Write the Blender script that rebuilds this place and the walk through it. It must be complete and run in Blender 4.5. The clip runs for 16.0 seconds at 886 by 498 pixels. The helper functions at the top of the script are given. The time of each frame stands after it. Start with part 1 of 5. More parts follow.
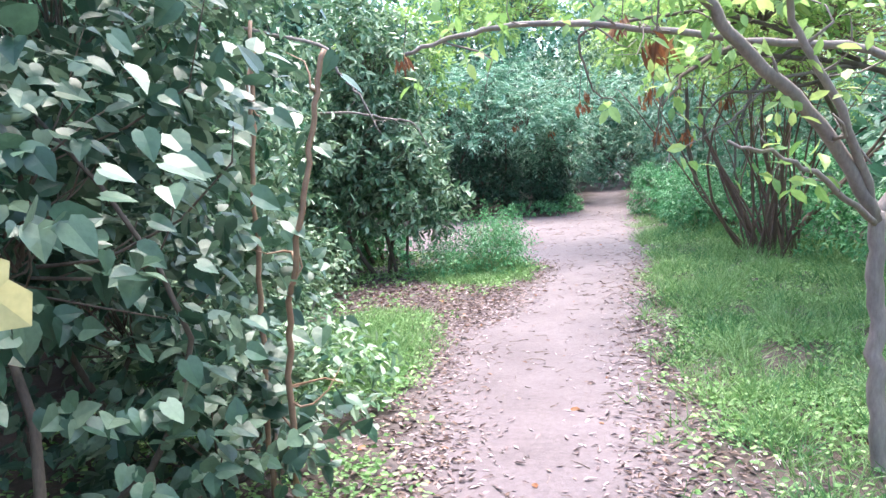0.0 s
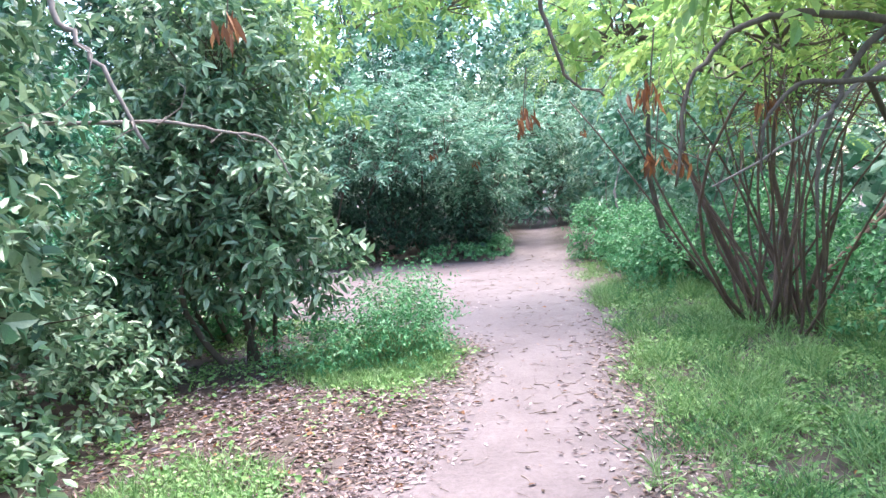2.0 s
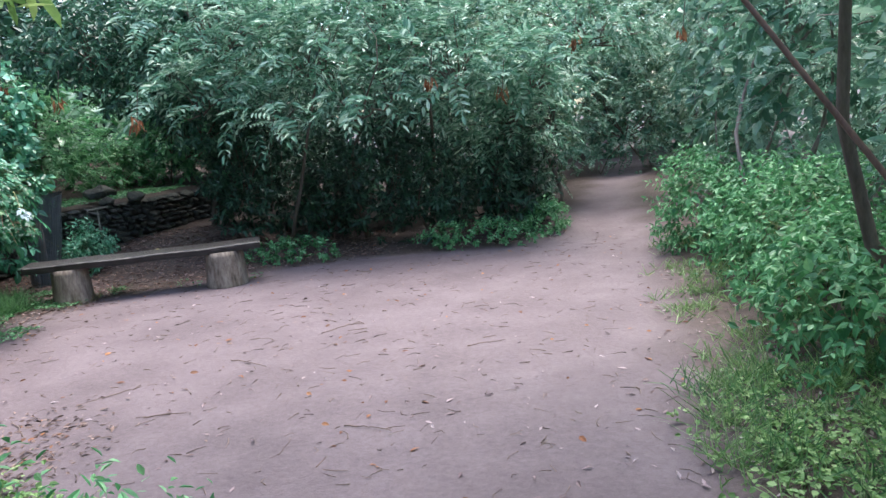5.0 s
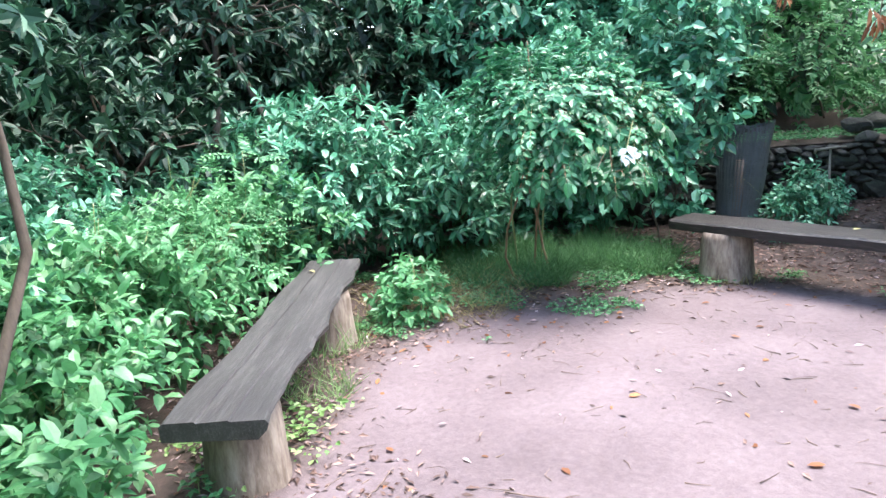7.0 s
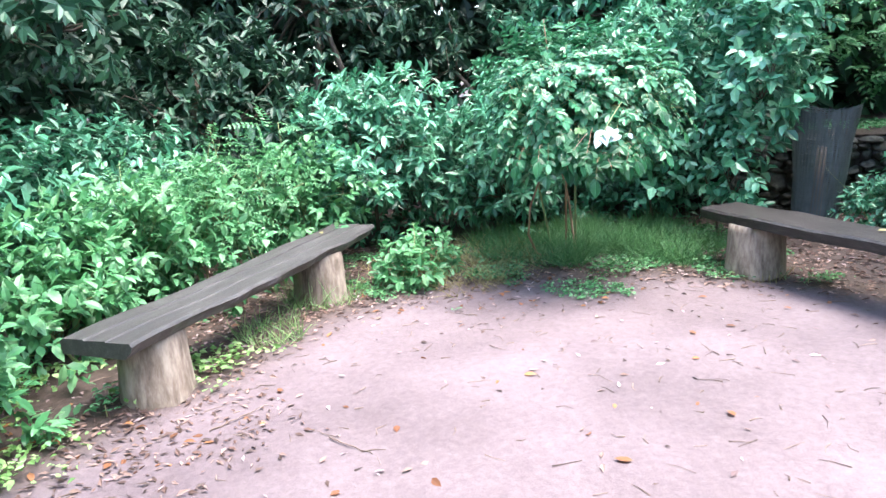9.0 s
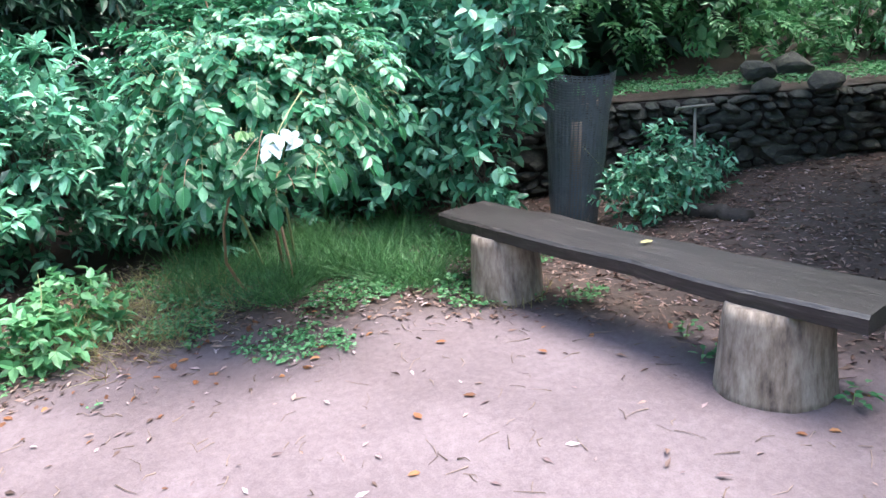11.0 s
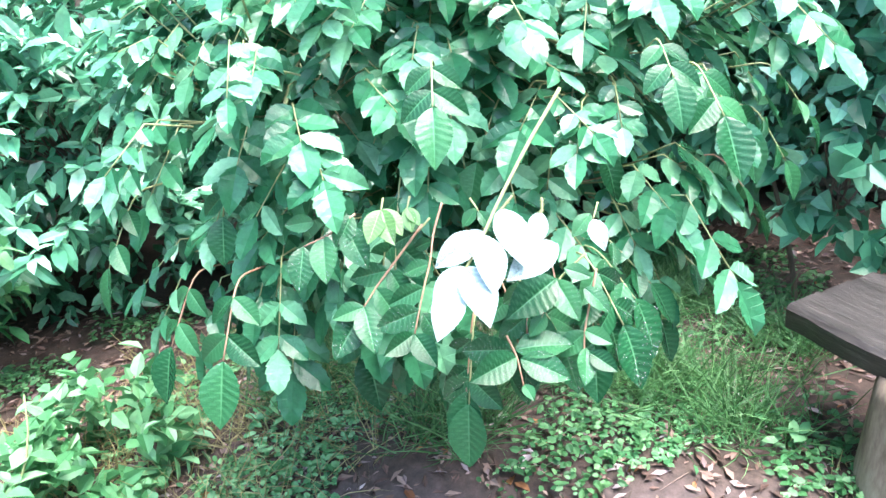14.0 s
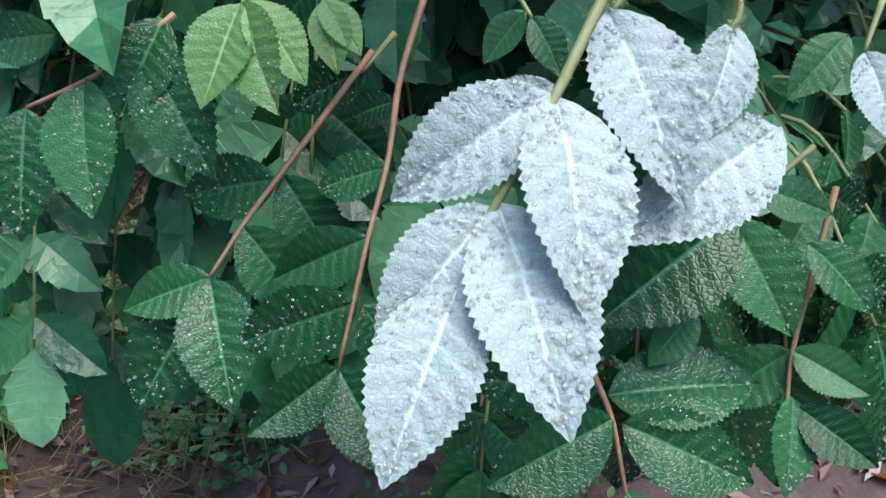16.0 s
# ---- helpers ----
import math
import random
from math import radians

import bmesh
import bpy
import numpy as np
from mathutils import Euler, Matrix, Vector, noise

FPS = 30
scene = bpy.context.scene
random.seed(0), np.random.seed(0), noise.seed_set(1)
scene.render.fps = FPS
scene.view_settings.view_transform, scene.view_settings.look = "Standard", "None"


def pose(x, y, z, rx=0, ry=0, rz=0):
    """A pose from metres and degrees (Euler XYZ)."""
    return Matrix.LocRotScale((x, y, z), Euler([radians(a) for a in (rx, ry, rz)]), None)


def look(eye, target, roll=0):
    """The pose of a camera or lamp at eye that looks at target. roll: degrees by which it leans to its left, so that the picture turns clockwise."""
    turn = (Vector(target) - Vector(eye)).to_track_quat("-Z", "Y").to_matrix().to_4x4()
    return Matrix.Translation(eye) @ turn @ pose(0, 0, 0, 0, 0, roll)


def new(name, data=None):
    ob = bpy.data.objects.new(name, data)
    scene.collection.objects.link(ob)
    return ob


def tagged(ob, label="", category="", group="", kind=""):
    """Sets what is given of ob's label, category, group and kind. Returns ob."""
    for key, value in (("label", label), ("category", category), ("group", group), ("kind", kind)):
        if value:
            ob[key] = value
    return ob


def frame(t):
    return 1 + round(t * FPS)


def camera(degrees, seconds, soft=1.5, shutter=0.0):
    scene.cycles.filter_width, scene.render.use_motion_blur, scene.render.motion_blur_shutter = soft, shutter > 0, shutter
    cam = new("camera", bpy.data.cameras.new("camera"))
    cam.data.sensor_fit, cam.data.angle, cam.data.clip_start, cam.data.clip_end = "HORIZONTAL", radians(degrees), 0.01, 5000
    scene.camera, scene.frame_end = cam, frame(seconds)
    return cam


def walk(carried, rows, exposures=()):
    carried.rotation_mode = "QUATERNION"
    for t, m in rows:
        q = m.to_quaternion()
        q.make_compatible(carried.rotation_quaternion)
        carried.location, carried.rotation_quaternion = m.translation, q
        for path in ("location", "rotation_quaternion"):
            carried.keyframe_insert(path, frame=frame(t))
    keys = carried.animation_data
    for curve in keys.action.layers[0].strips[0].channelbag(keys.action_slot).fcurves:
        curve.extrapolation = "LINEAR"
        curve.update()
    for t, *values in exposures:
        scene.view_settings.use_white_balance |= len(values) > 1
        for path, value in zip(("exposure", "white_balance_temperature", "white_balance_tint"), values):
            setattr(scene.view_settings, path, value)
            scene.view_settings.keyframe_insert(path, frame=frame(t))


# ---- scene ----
cam = camera(62.2, 16.0)
METRES, EYE, TILT, LEAN, TURN = 18.5, 1.6, -6.5, 0.0, 0.0
PATH = [
    (0, (1.07, -0.032, 1.612), (0.953, 1.949, 1.363), -3.3),
    (0.5, (1.16, 0.902, 1.586), (1.104, 2.894, 1.411), -2.9),
    (1, (1.199, 1.579, 1.603), (1.225, 3.574, 1.474), -2.6),
    (1.5, (1.179, 2.29, 1.636), (1.257, 4.283, 1.489), -2.9),
    (2, (1.264, 3.089, 1.62), (1.365, 5.078, 1.446), -3.1),
    (2.5, (1.409, 3.964, 1.609), (1.507, 5.951, 1.401), -3.6),
    (3, (1.561, 4.858, 1.577), (1.673, 6.84, 1.335), -4.1),
    (3.2, (1.62, 5.203, 1.585), (1.741, 7.182, 1.321), -4.3),
    (5.3, (2.652, 9.049, 1.799), (2.339, 10.992, 1.445), -5.2),
    (5.5, (2.651, 9.415, 1.775), (2.151, 11.322, 1.438), -5.5),
    (6, (2.575, 10.387, 1.754), (1.532, 12.061, 1.425), -5.5),
    (6.5, (2.232, 11.256, 1.653), (0.699, 12.493, 1.306), -4.4),
    (7, (2.272, 12.033, 1.688), (0.462, 12.778, 1.278), -4.1),
    (7.5, (2.51, 12.619, 1.679), (0.618, 13.102, 1.247), -3.9),
    (8, (2.793, 13.122, 1.715), (0.873, 13.44, 1.254), -3.0),
    (8.5, (2.886, 13.412, 1.638), (0.948, 13.635, 1.194), -2.9),
    (9, (2.947, 13.619, 1.612), (1.003, 13.783, 1.172), -3.5),
    (9.5, (2.924, 13.812, 1.572), (0.985, 14.035, 1.133), -3.6),
    (10, (2.654, 14.281, 1.597), (0.728, 14.561, 1.136), -4.3),
    (10.2, (2.43, 14.388, 1.602), (0.519, 14.748, 1.134), -4.5),
    (12.3, (0.5, 14.834, 1.798), (-1.135, 15.714, 1.054), -3.6),
    (12.5, (0.381, 14.814, 1.765), (-1.287, 15.644, 1.038), -3.8),
    (13, (0.062, 14.856, 1.779), (-1.747, 15.339, 1.075), -5.1),
    (13.5, (-0.418, 14.882, 1.739), (-2.287, 15.126, 1.07), -5.9),
    (14, (-0.873, 14.997, 1.662), (-2.704, 15.173, 0.877), -6.3),
    (14.5, (-1.205, 15.001, 1.56), (-2.964, 15.2, 0.63), -5.6),
    (15, (-1.424, 15.021, 1.486), (-3.096, 15.236, 0.41), -4.9),
    (15.5, (-1.543, 15.082, 1.42), (-3.166, 15.186, 0.257), -6.0),
    (16, (-1.597, 15.087, 1.382), (-3.203, 15.166, 0.192), -5.8),
]
walk(cam, [(t, look(eye, target, roll)) for t, eye, target, roll in PATH],
     exposures=[(0.0, 2.7), (3.0, 2.75), (5.3, 1.95), (6.0, 2.1), (7.0, 2.75), (9.0, 2.95), (10.2, 2.95), (12.5, 2.2), (13.0, 3.2), (14.5, 3.4), (15.1, 2.6), (15.6, 1.7), (16.0, 1.4)])

# ---- world and light ----
world = bpy.data.worlds.new("overcast_sky")
scene.world = world
world.use_nodes = True
wn = world.node_tree.nodes
sky = wn.new("ShaderNodeTexSky")
sky.sky_type = "NISHITA"
sky.sun_disc = False
sky.sun_elevation, sky.sun_rotation = radians(72), radians(20)
sky.air_density, sky.dust_density, sky.ozone_density = 1.0, 2.0, 1.0
world.node_tree.links.new(sky.outputs["Color"], wn["Background"].inputs["Color"])
wn["Background"].inputs["Strength"].default_value = 0.15
sun_data = bpy.data.lights.new("sun", "SUN")
sun_data.energy, sun_data.angle, sun_data.color = 1.6, radians(45), (1.0, 0.96, 0.9)
sun = new("sun", sun_data)
sun.matrix_world = look((10, 10, 30), (10 - 30 * math.tan(radians(18)) * math.sin(radians(20)), 10 - 30 * math.tan(radians(18)) * math.cos(radians(20)), 0))


# ---- materials ----
def nodes_of(name):
    m = bpy.data.materials.new(name)
    m.use_nodes = True
    return m, m.node_tree.nodes, m.node_tree.links, m.node_tree.nodes["Principled BSDF"]


def ramp_node(n, stops):
    r = n.new("ShaderNodeValToRGB")
    e = r.color_ramp.elements
    e[0].position, e[0].color = stops[0][0], (*stops[0][1], 1)
    e[1].position, e[1].color = stops[-1][0], (*stops[-1][1], 1)
    for p, c in stops[1:-1]:
        k = e.new(p)
        k.color = (*c, 1)
    return r


def noise_node(n, l, scale, detail=4, rough=0.6, coord="Object", stretch=None):
    tc = n.new("ShaderNodeTexCoord")
    t = n.new("ShaderNodeTexNoise")
    t.inputs["Scale"].default_value, t.inputs["Detail"].default_value, t.inputs["Roughness"].default_value = scale, detail, rough
    out = tc.outputs[coord]
    if stretch:
        mp = n.new("ShaderNodeMapping")
        mp.inputs["Scale"].default_value = stretch
        l.new(out, mp.inputs["Vector"])
        out = mp.outputs["Vector"]
    l.new(out, t.inputs["Vector"])
    return t


def add_bump(n, l, height, bsdf, strength, distance):
    b = n.new("ShaderNodeBump")
    b.inputs["Strength"].default_value, b.inputs["Distance"].default_value = strength, distance
    l.new(height, b.inputs["Height"])
    l.new(b.outputs["Normal"], bsdf.inputs["Normal"])


def leaf_mat(name, dark, mid, light, rough=0.4, through_light=0.3, island=True, relief=40, shine=0.5):
    """Leaves: tint by leaf, blotches on the blade, light that comes through the blade."""
    m, n, l, b = nodes_of(name)
    if island:
        rnd = n.new("ShaderNodeNewGeometry").outputs["Random Per Island"]
    else:
        rnd = n.new("ShaderNodeObjectInfo").outputs["Random"]
    r = ramp_node(n, [(0.0, dark), (0.55, mid), (1.0, light)])
    l.new(rnd, r.inputs["Fac"])
    t = noise_node(n, l, relief, 3)
    mix = n.new("ShaderNodeMixRGB")
    mix.blend_type = "MULTIPLY"
    mix.inputs["Fac"].default_value = 0.5
    r2 = ramp_node(n, [(0.3, (0.6, 0.62, 0.6)), (0.7, (1.15, 1.1, 1.05))])
    l.new(t.outputs["Fac"], r2.inputs["Fac"])
    l.new(r.outputs["Color"], mix.inputs["Color1"])
    l.new(r2.outputs["Color"], mix.inputs["Color2"])
    l.new(mix.outputs["Color"], b.inputs["Base Color"])
    b.inputs["Roughness"].default_value = rough
    b.inputs["Specular IOR Level"].default_value = shine
    add_bump(n, l, t.outputs["Fac"], b, 0.35, 0.004)
    if not island:
        ve = n.new("ShaderNodeAttribute")
        ve.attribute_name = "vein"
        cells = n.new("ShaderNodeTexVoronoi")
        cells.feature = "DISTANCE_TO_EDGE"
        cells.inputs["Scale"].default_value = 30
        l.new(n.new("ShaderNodeTexCoord").outputs["Object"], cells.inputs["Vector"])
        net = ramp_node(n, [(0.0, (0.0, 0.0, 0.0)), (0.22, (1.0, 1.0, 1.0))])
        l.new(cells.outputs["Distance"], net.inputs["Fac"])
        add_bump(n, l, net.outputs["Color"], b, 0.22, 0.0014)
        quilt = n.new("ShaderNodeMixRGB")
        quilt.blend_type = "MULTIPLY"
        quilt.inputs["Fac"].default_value = 0.2
        shade = ramp_node(n, [(0.0, (0.45, 0.5, 0.48)), (0.2, (1.1, 1.1, 1.1))])
        l.new(cells.outputs["Distance"], shade.inputs["Fac"])
        l.new(mix.outputs["Color"], quilt.inputs["Color1"])
        l.new(shade.outputs["Color"], quilt.inputs["Color2"])
        mix = quilt
        vm = n.new("ShaderNodeMixRGB")
        vm.inputs["Color2"].default_value = (*[min(0.8, c * 1.45 + 0.02) for c in light], 1)
        l.new(ve.outputs["Fac"], vm.inputs["Fac"])
        l.new(mix.outputs["Color"], vm.inputs["Color1"])
        l.new(vm.outputs["Color"], b.inputs["Base Color"])
    tr = n.new("ShaderNodeBsdfTranslucent")
    l.new(mix.outputs["Color"], tr.inputs["Color"])
    ms = n.new("ShaderNodeMixShader")
    ms.inputs["Fac"].default_value = through_light
    l.new(b.outputs["BSDF"], ms.inputs[1])
    l.new(tr.outputs["BSDF"], ms.inputs[2])
    l.new(ms.outputs["Shader"], n["Material Output"].inputs["Surface"])
    return m


def rough_mat(name, stops, scale, rough=0.85, bump=0.4, distance=0.01, stretch=None, fine=6, island=False):
    """Bark, wood, stone, earth: two scales of mottling and relief."""
    m, n, l, b = nodes_of(name)
    t = noise_node(n, l, scale, 6, 0.65, stretch=stretch)
    t2 = noise_node(n, l, scale * fine, 4, 0.7, stretch=stretch)
    mx = n.new("ShaderNodeMath")
    mx.operation = "MULTIPLY_ADD"
    mx.inputs[1].default_value = 0.45
    l.new(t2.outputs["Fac"], mx.inputs[0])
    ad = n.new("ShaderNodeMath")
    ad.operation = "MULTIPLY"
    ad.inputs[1].default_value = 0.55
    l.new(t.outputs["Fac"], ad.inputs[0])
    l.new(ad.outputs["Value"], mx.inputs[2])
    fac = mx.outputs["Value"]
    if island:
        g = n.new("ShaderNodeNewGeometry")
        s = n.new("ShaderNodeMath")
        s.operation = "MULTIPLY_ADD"
        s.inputs[1].default_value = 0.35
        l.new(g.outputs["Random Per Island"], s.inputs[0])
        o = n.new("ShaderNodeMath")
        o.operation = "SUBTRACT"
        o.inputs[1].default_value = 0.17
        l.new(fac, o.inputs[0])
        l.new(o.outputs["Value"], s.inputs[2])
        fac = s.outputs["Value"]
    r = ramp_node(n, stops)
    l.new(fac, r.inputs["Fac"])
    l.new(r.outputs["Color"], b.inputs["Base Color"])
    b.inputs["Roughness"].default_value = rough
    add_bump(n, l, mx.outputs["Value"], b, bump, distance)
    return m


M_IVY = leaf_mat("broad_leaf", (0.025, 0.065, 0.042), (0.07, 0.14, 0.088), (0.21, 0.29, 0.2), 0.36, 0.25)
# Light tone raised to put the leaves' grey-white sheen into the colour.
M_GLOSSY = leaf_mat("glossy_leaf", (0.045, 0.125, 0.065), (0.18, 0.3, 0.17), (0.46, 0.57, 0.4), 0.28, 0.2)
M_DARK = leaf_mat("dark_leaf", (0.022, 0.075, 0.05), (0.05, 0.15, 0.09), (0.13, 0.28, 0.18), 0.4, 0.2)
M_FRESH = leaf_mat("fresh_leaf", (0.045, 0.18, 0.07), (0.11, 0.34, 0.145), (0.25, 0.51, 0.26), 0.42, 0.3)
M_YELLOW = leaf_mat("yellow_green_leaf", (0.14, 0.27, 0.08), (0.28, 0.45, 0.14), (0.5, 0.62, 0.22), 0.5, 0.45)
# Pale end of this tint holds the white sky highlights on the leaves.
M_PINNATE = leaf_mat("feathery_leaf", (0.055, 0.17, 0.1), (0.18, 0.37, 0.25), (0.48, 0.65, 0.52), 0.28, 0.35)
M_GRASS = leaf_mat("grass_blade", (0.1, 0.21, 0.07), (0.21, 0.38, 0.145), (0.4, 0.56, 0.27), 0.5, 0.35)
# Darker copy of the verge grass, with shade put into its colour.
M_SHADEGRASS = leaf_mat("shade_tinted_grass_blade", (0.035, 0.12, 0.04), (0.075, 0.22, 0.08), (0.17, 0.36, 0.15), 0.5, 0.3)
M_CLOVER = leaf_mat("clover_leaf", (0.1, 0.22, 0.06), (0.2, 0.38, 0.125), (0.4, 0.57, 0.25), 0.5, 0.3)
M_DRYGRASS = leaf_mat("dry_grass", (0.2, 0.17, 0.08), (0.32, 0.28, 0.14), (0.42, 0.4, 0.2), 0.6, 0.3)
M_LITTER = leaf_mat("fallen_leaf", (0.12, 0.075, 0.08), (0.28, 0.2, 0.21), (0.5, 0.41, 0.44), 0.7, 0.05)
M_RUST = leaf_mat("dry_brown_leaf", (0.12, 0.05, 0.025), (0.26, 0.1, 0.045), (0.42, 0.2, 0.09), 0.7, 0.25)
M_HERO = leaf_mat("serrated_leaf", (0.008, 0.06, 0.024), (0.018, 0.105, 0.042), (0.045, 0.175, 0.075), 0.22, 0.2, False, 90, 0.35)
M_YOUNG = leaf_mat("young_leaf", (0.12, 0.3, 0.1), (0.18, 0.38, 0.14), (0.28, 0.46, 0.2), 0.35, 0.4, False, 90)
M_WHITE = leaf_mat("downy_leaf_underside", (0.28, 0.39, 0.41), (0.33, 0.44, 0.46), (0.37, 0.48, 0.5), 0.6, 0.1, False, 150)
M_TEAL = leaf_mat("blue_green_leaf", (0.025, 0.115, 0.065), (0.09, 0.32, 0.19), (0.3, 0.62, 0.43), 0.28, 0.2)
# Near-black leaf colour: the shade inside and under foliage is put into it.
M_SHADE = leaf_mat("shade_tinted_leaf", (0.012, 0.04, 0.026), (0.028, 0.085, 0.05), (0.07, 0.17, 0.1), 0.45, 0.12)
M_TOOTHED = leaf_mat("toothed_leaf", (0.018, 0.105, 0.05), (0.05, 0.22, 0.105), (0.19, 0.44, 0.27), 0.22, 0.22, True, 90, 0.4)
M_BROWNLEAF = leaf_mat("brown_leaf_litter", (0.05, 0.03, 0.026), (0.15, 0.085, 0.07), (0.36, 0.25, 0.22), 0.65, 0.05)
M_MOSSLEAF = leaf_mat("low_weed_leaf", (0.03, 0.12, 0.045), (0.075, 0.24, 0.09), (0.2, 0.42, 0.19), 0.45, 0.25)
M_STEM = rough_mat("green_stem", [(0.3, (0.16, 0.2, 0.08)), (0.7, (0.34, 0.36, 0.18))], 20, 0.6, 0.2, 0.002)
M_CANE = rough_mat("reddish_cane", [(0.3, (0.2, 0.1, 0.07)), (0.7, (0.38, 0.24, 0.15))], 20, 0.6, 0.2, 0.002)
M_BARK = rough_mat("dark_bark", [(0.25, (0.04, 0.03, 0.025)), (0.75, (0.2, 0.15, 0.12))], 9, 0.9, 0.6, 0.01, (1, 1, 0.25))
M_REDBARK = rough_mat("reddish_brown_bark", [(0.25, (0.06, 0.035, 0.03)), (0.75, (0.24, 0.15, 0.12))], 9, 0.9, 0.6, 0.01, (1, 1, 0.25))
M_PALEBARK = rough_mat("grey_bark", [(0.25, (0.12, 0.09, 0.08)), (0.75, (0.36, 0.29, 0.27))], 12, 0.85, 0.5, 0.006, (1, 1, 0.3))
M_PLANK = rough_mat("weathered_plank", [(0.3, (0.03, 0.027, 0.027)), (0.5, (0.05, 0.046, 0.047)), (0.75, (0.125, 0.117, 0.115))], 7, 0.5, 0.5, 0.008, (0.25, 3.5, 3.5), 4)
M_WETPLANK = rough_mat("wet_dark_plank", [(0.3, (0.01, 0.009, 0.009)), (0.5, (0.026, 0.022, 0.022)), (0.62, (0.05, 0.043, 0.042)), (0.75, (0.12, 0.11, 0.105))], 7, 0.42, 0.7, 0.01, (0.25, 3.5, 3.5), 4)
M_LOG = rough_mat("debarked_log", [(0.33, (0.04, 0.028, 0.024)), (0.47, (0.2, 0.155, 0.125)), (0.6, (0.36, 0.3, 0.25)), (0.75, (0.46, 0.41, 0.35))], 3.2, 0.8, 0.5, 0.008, (1.6, 1.6, 0.45), 5)
M_TWIG = rough_mat("twig", [(0.3, (0.06, 0.04, 0.035)), (0.7, (0.26, 0.19, 0.16))], 6, 0.9, 0.3, 0.002, island=True)
M_STONE = rough_mat("basalt_stone", [(0.25, (0.025, 0.025, 0.025)), (0.5, (0.06, 0.06, 0.055)), (0.62, (0.11, 0.12, 0.09)), (0.8, (0.17, 0.2, 0.12))], 6, 0.9, 0.9, 0.03)
M_NET = rough_mat("black_netting", [(0.3, (0.045, 0.06, 0.07)), (0.7, (0.12, 0.14, 0.155))], 8, 0.55, 0.2, 0.002)
M_PIPE = rough_mat("galvanised_pipe", [(0.3, (0.09, 0.09, 0.075)), (0.7, (0.22, 0.21, 0.18))], 18, 0.5, 0.2, 0.002)
M_CHAR = rough_mat("rotten_log", [(0.3, (0.015, 0.012, 0.012)), (0.7, (0.07, 0.055, 0.05))], 10, 0.8, 0.7, 0.02)


def ground_mat():
    m, n, l, b = nodes_of("earth_ground")
    at = n.new("ShaderNodeAttribute")
    at.attribute_name = "trodden"
    big = noise_node(n, l, 1.3, 5)
    small = noise_node(n, l, 22, 6, 0.75)
    grit = noise_node(n, l, 130, 3, 0.8)
    soil = ramp_node(n, [(0.3, (0.078, 0.056, 0.062)), (0.5, (0.14, 0.106, 0.117)), (0.72, (0.212, 0.17, 0.185))])
    wild = ramp_node(n, [(0.3, (0.025, 0.017, 0.015)), (0.55, (0.07, 0.046, 0.039)), (0.75, (0.13, 0.09, 0.078))])
    a = n.new("ShaderNodeMath")
    a.operation = "MULTIPLY_ADD"
    a.inputs[1].default_value = 0.5
    h = n.new("ShaderNodeMath")
    h.operation = "MULTIPLY"
    h.inputs[1].default_value = 0.5
    l.new(big.outputs["Fac"], h.inputs[0])
    l.new(small.outputs["Fac"], a.inputs[0])
    l.new(h.outputs["Value"], a.inputs[2])
    l.new(a.outputs["Value"], soil.inputs["Fac"])
    l.new(small.outputs["Fac"], wild.inputs["Fac"])
    mix = n.new("ShaderNodeMixRGB")
    l.new(at.outputs["Fac"], mix.inputs["Fac"])
    l.new(wild.outputs["Color"], mix.inputs["Color1"])
    l.new(soil.outputs["Color"], mix.inputs["Color2"])
    g = n.new("ShaderNodeMixRGB")
    g.blend_type = "MULTIPLY"
    g.inputs["Fac"].default_value = 0.45
    gr = ramp_node(n, [(0.35, (0.55, 0.5, 0.5)), (0.6, (1.05, 1.03, 1.03))])
    l.new(grit.outputs["Fac"], gr.inputs["Fac"])
    l.new(mix.outputs["Color"], g.inputs["Color1"])
    l.new(gr.outputs["Color"], g.inputs["Color2"])
    l.new(g.outputs["Color"], b.inputs["Base Color"])
    b.inputs["Roughness"].default_value = 0.75
    add_bump(n, l, a.outputs["Value"], b, 0.5, 0.03)
    return m


M_GROUND = ground_mat()

rng = np.random.default_rng(7)


# ---- mesh helpers ----
def raw(name, verts, faces, material, parent=None, label="", smooth=False):
    me = bpy.data.meshes.new(name)
    me.from_pydata(verts, [], faces)
    if smooth:
        me.polygons.foreach_set("use_smooth", [True] * len(me.polygons))
    me.materials.append(material)
    ob = new(name, me)
    if parent:
        ob.parent = parent
    if label:
        ob["label"] = label
    return ob


def part(name, bm, material, parent=None, label="", smooth=False):
    me = bpy.data.meshes.new(name)
    bm.to_mesh(me)
    bm.free()
    if smooth:
        me.polygons.foreach_set("use_smooth", [True] * len(me.polygons))
    me.materials.append(material)
    ob = new(name, me)
    if parent:
        ob.parent = parent
    if label:
        ob["label"] = label
    return ob


def thing(name, label, category, at=(0, 0, 0), group="", kind=""):
    e = new(name)
    e.location = at
    e.empty_display_size = 0.1
    return tagged(e, label, category, group, kind)


def unit(a):
    return a / np.maximum(np.linalg.norm(a, axis=-1, keepdims=True), 1e-9)


# leaf outlines: (along, across, up) in units of the length, the width and the length
OVAL = ([(0, 0, 0), (0.3, 0.44, 0.05), (0.3, -0.44, 0.05), (0.34, 0, 0), (0.68, 0.38, 0.02), (0.68, -0.38, 0.02), (0.7, 0, -0.03), (1, 0, -0.12)],
        [(0, 3, 1), (0, 2, 3), (1, 3, 6, 4), (3, 2, 5, 6), (4, 6, 7), (6, 5, 7)])
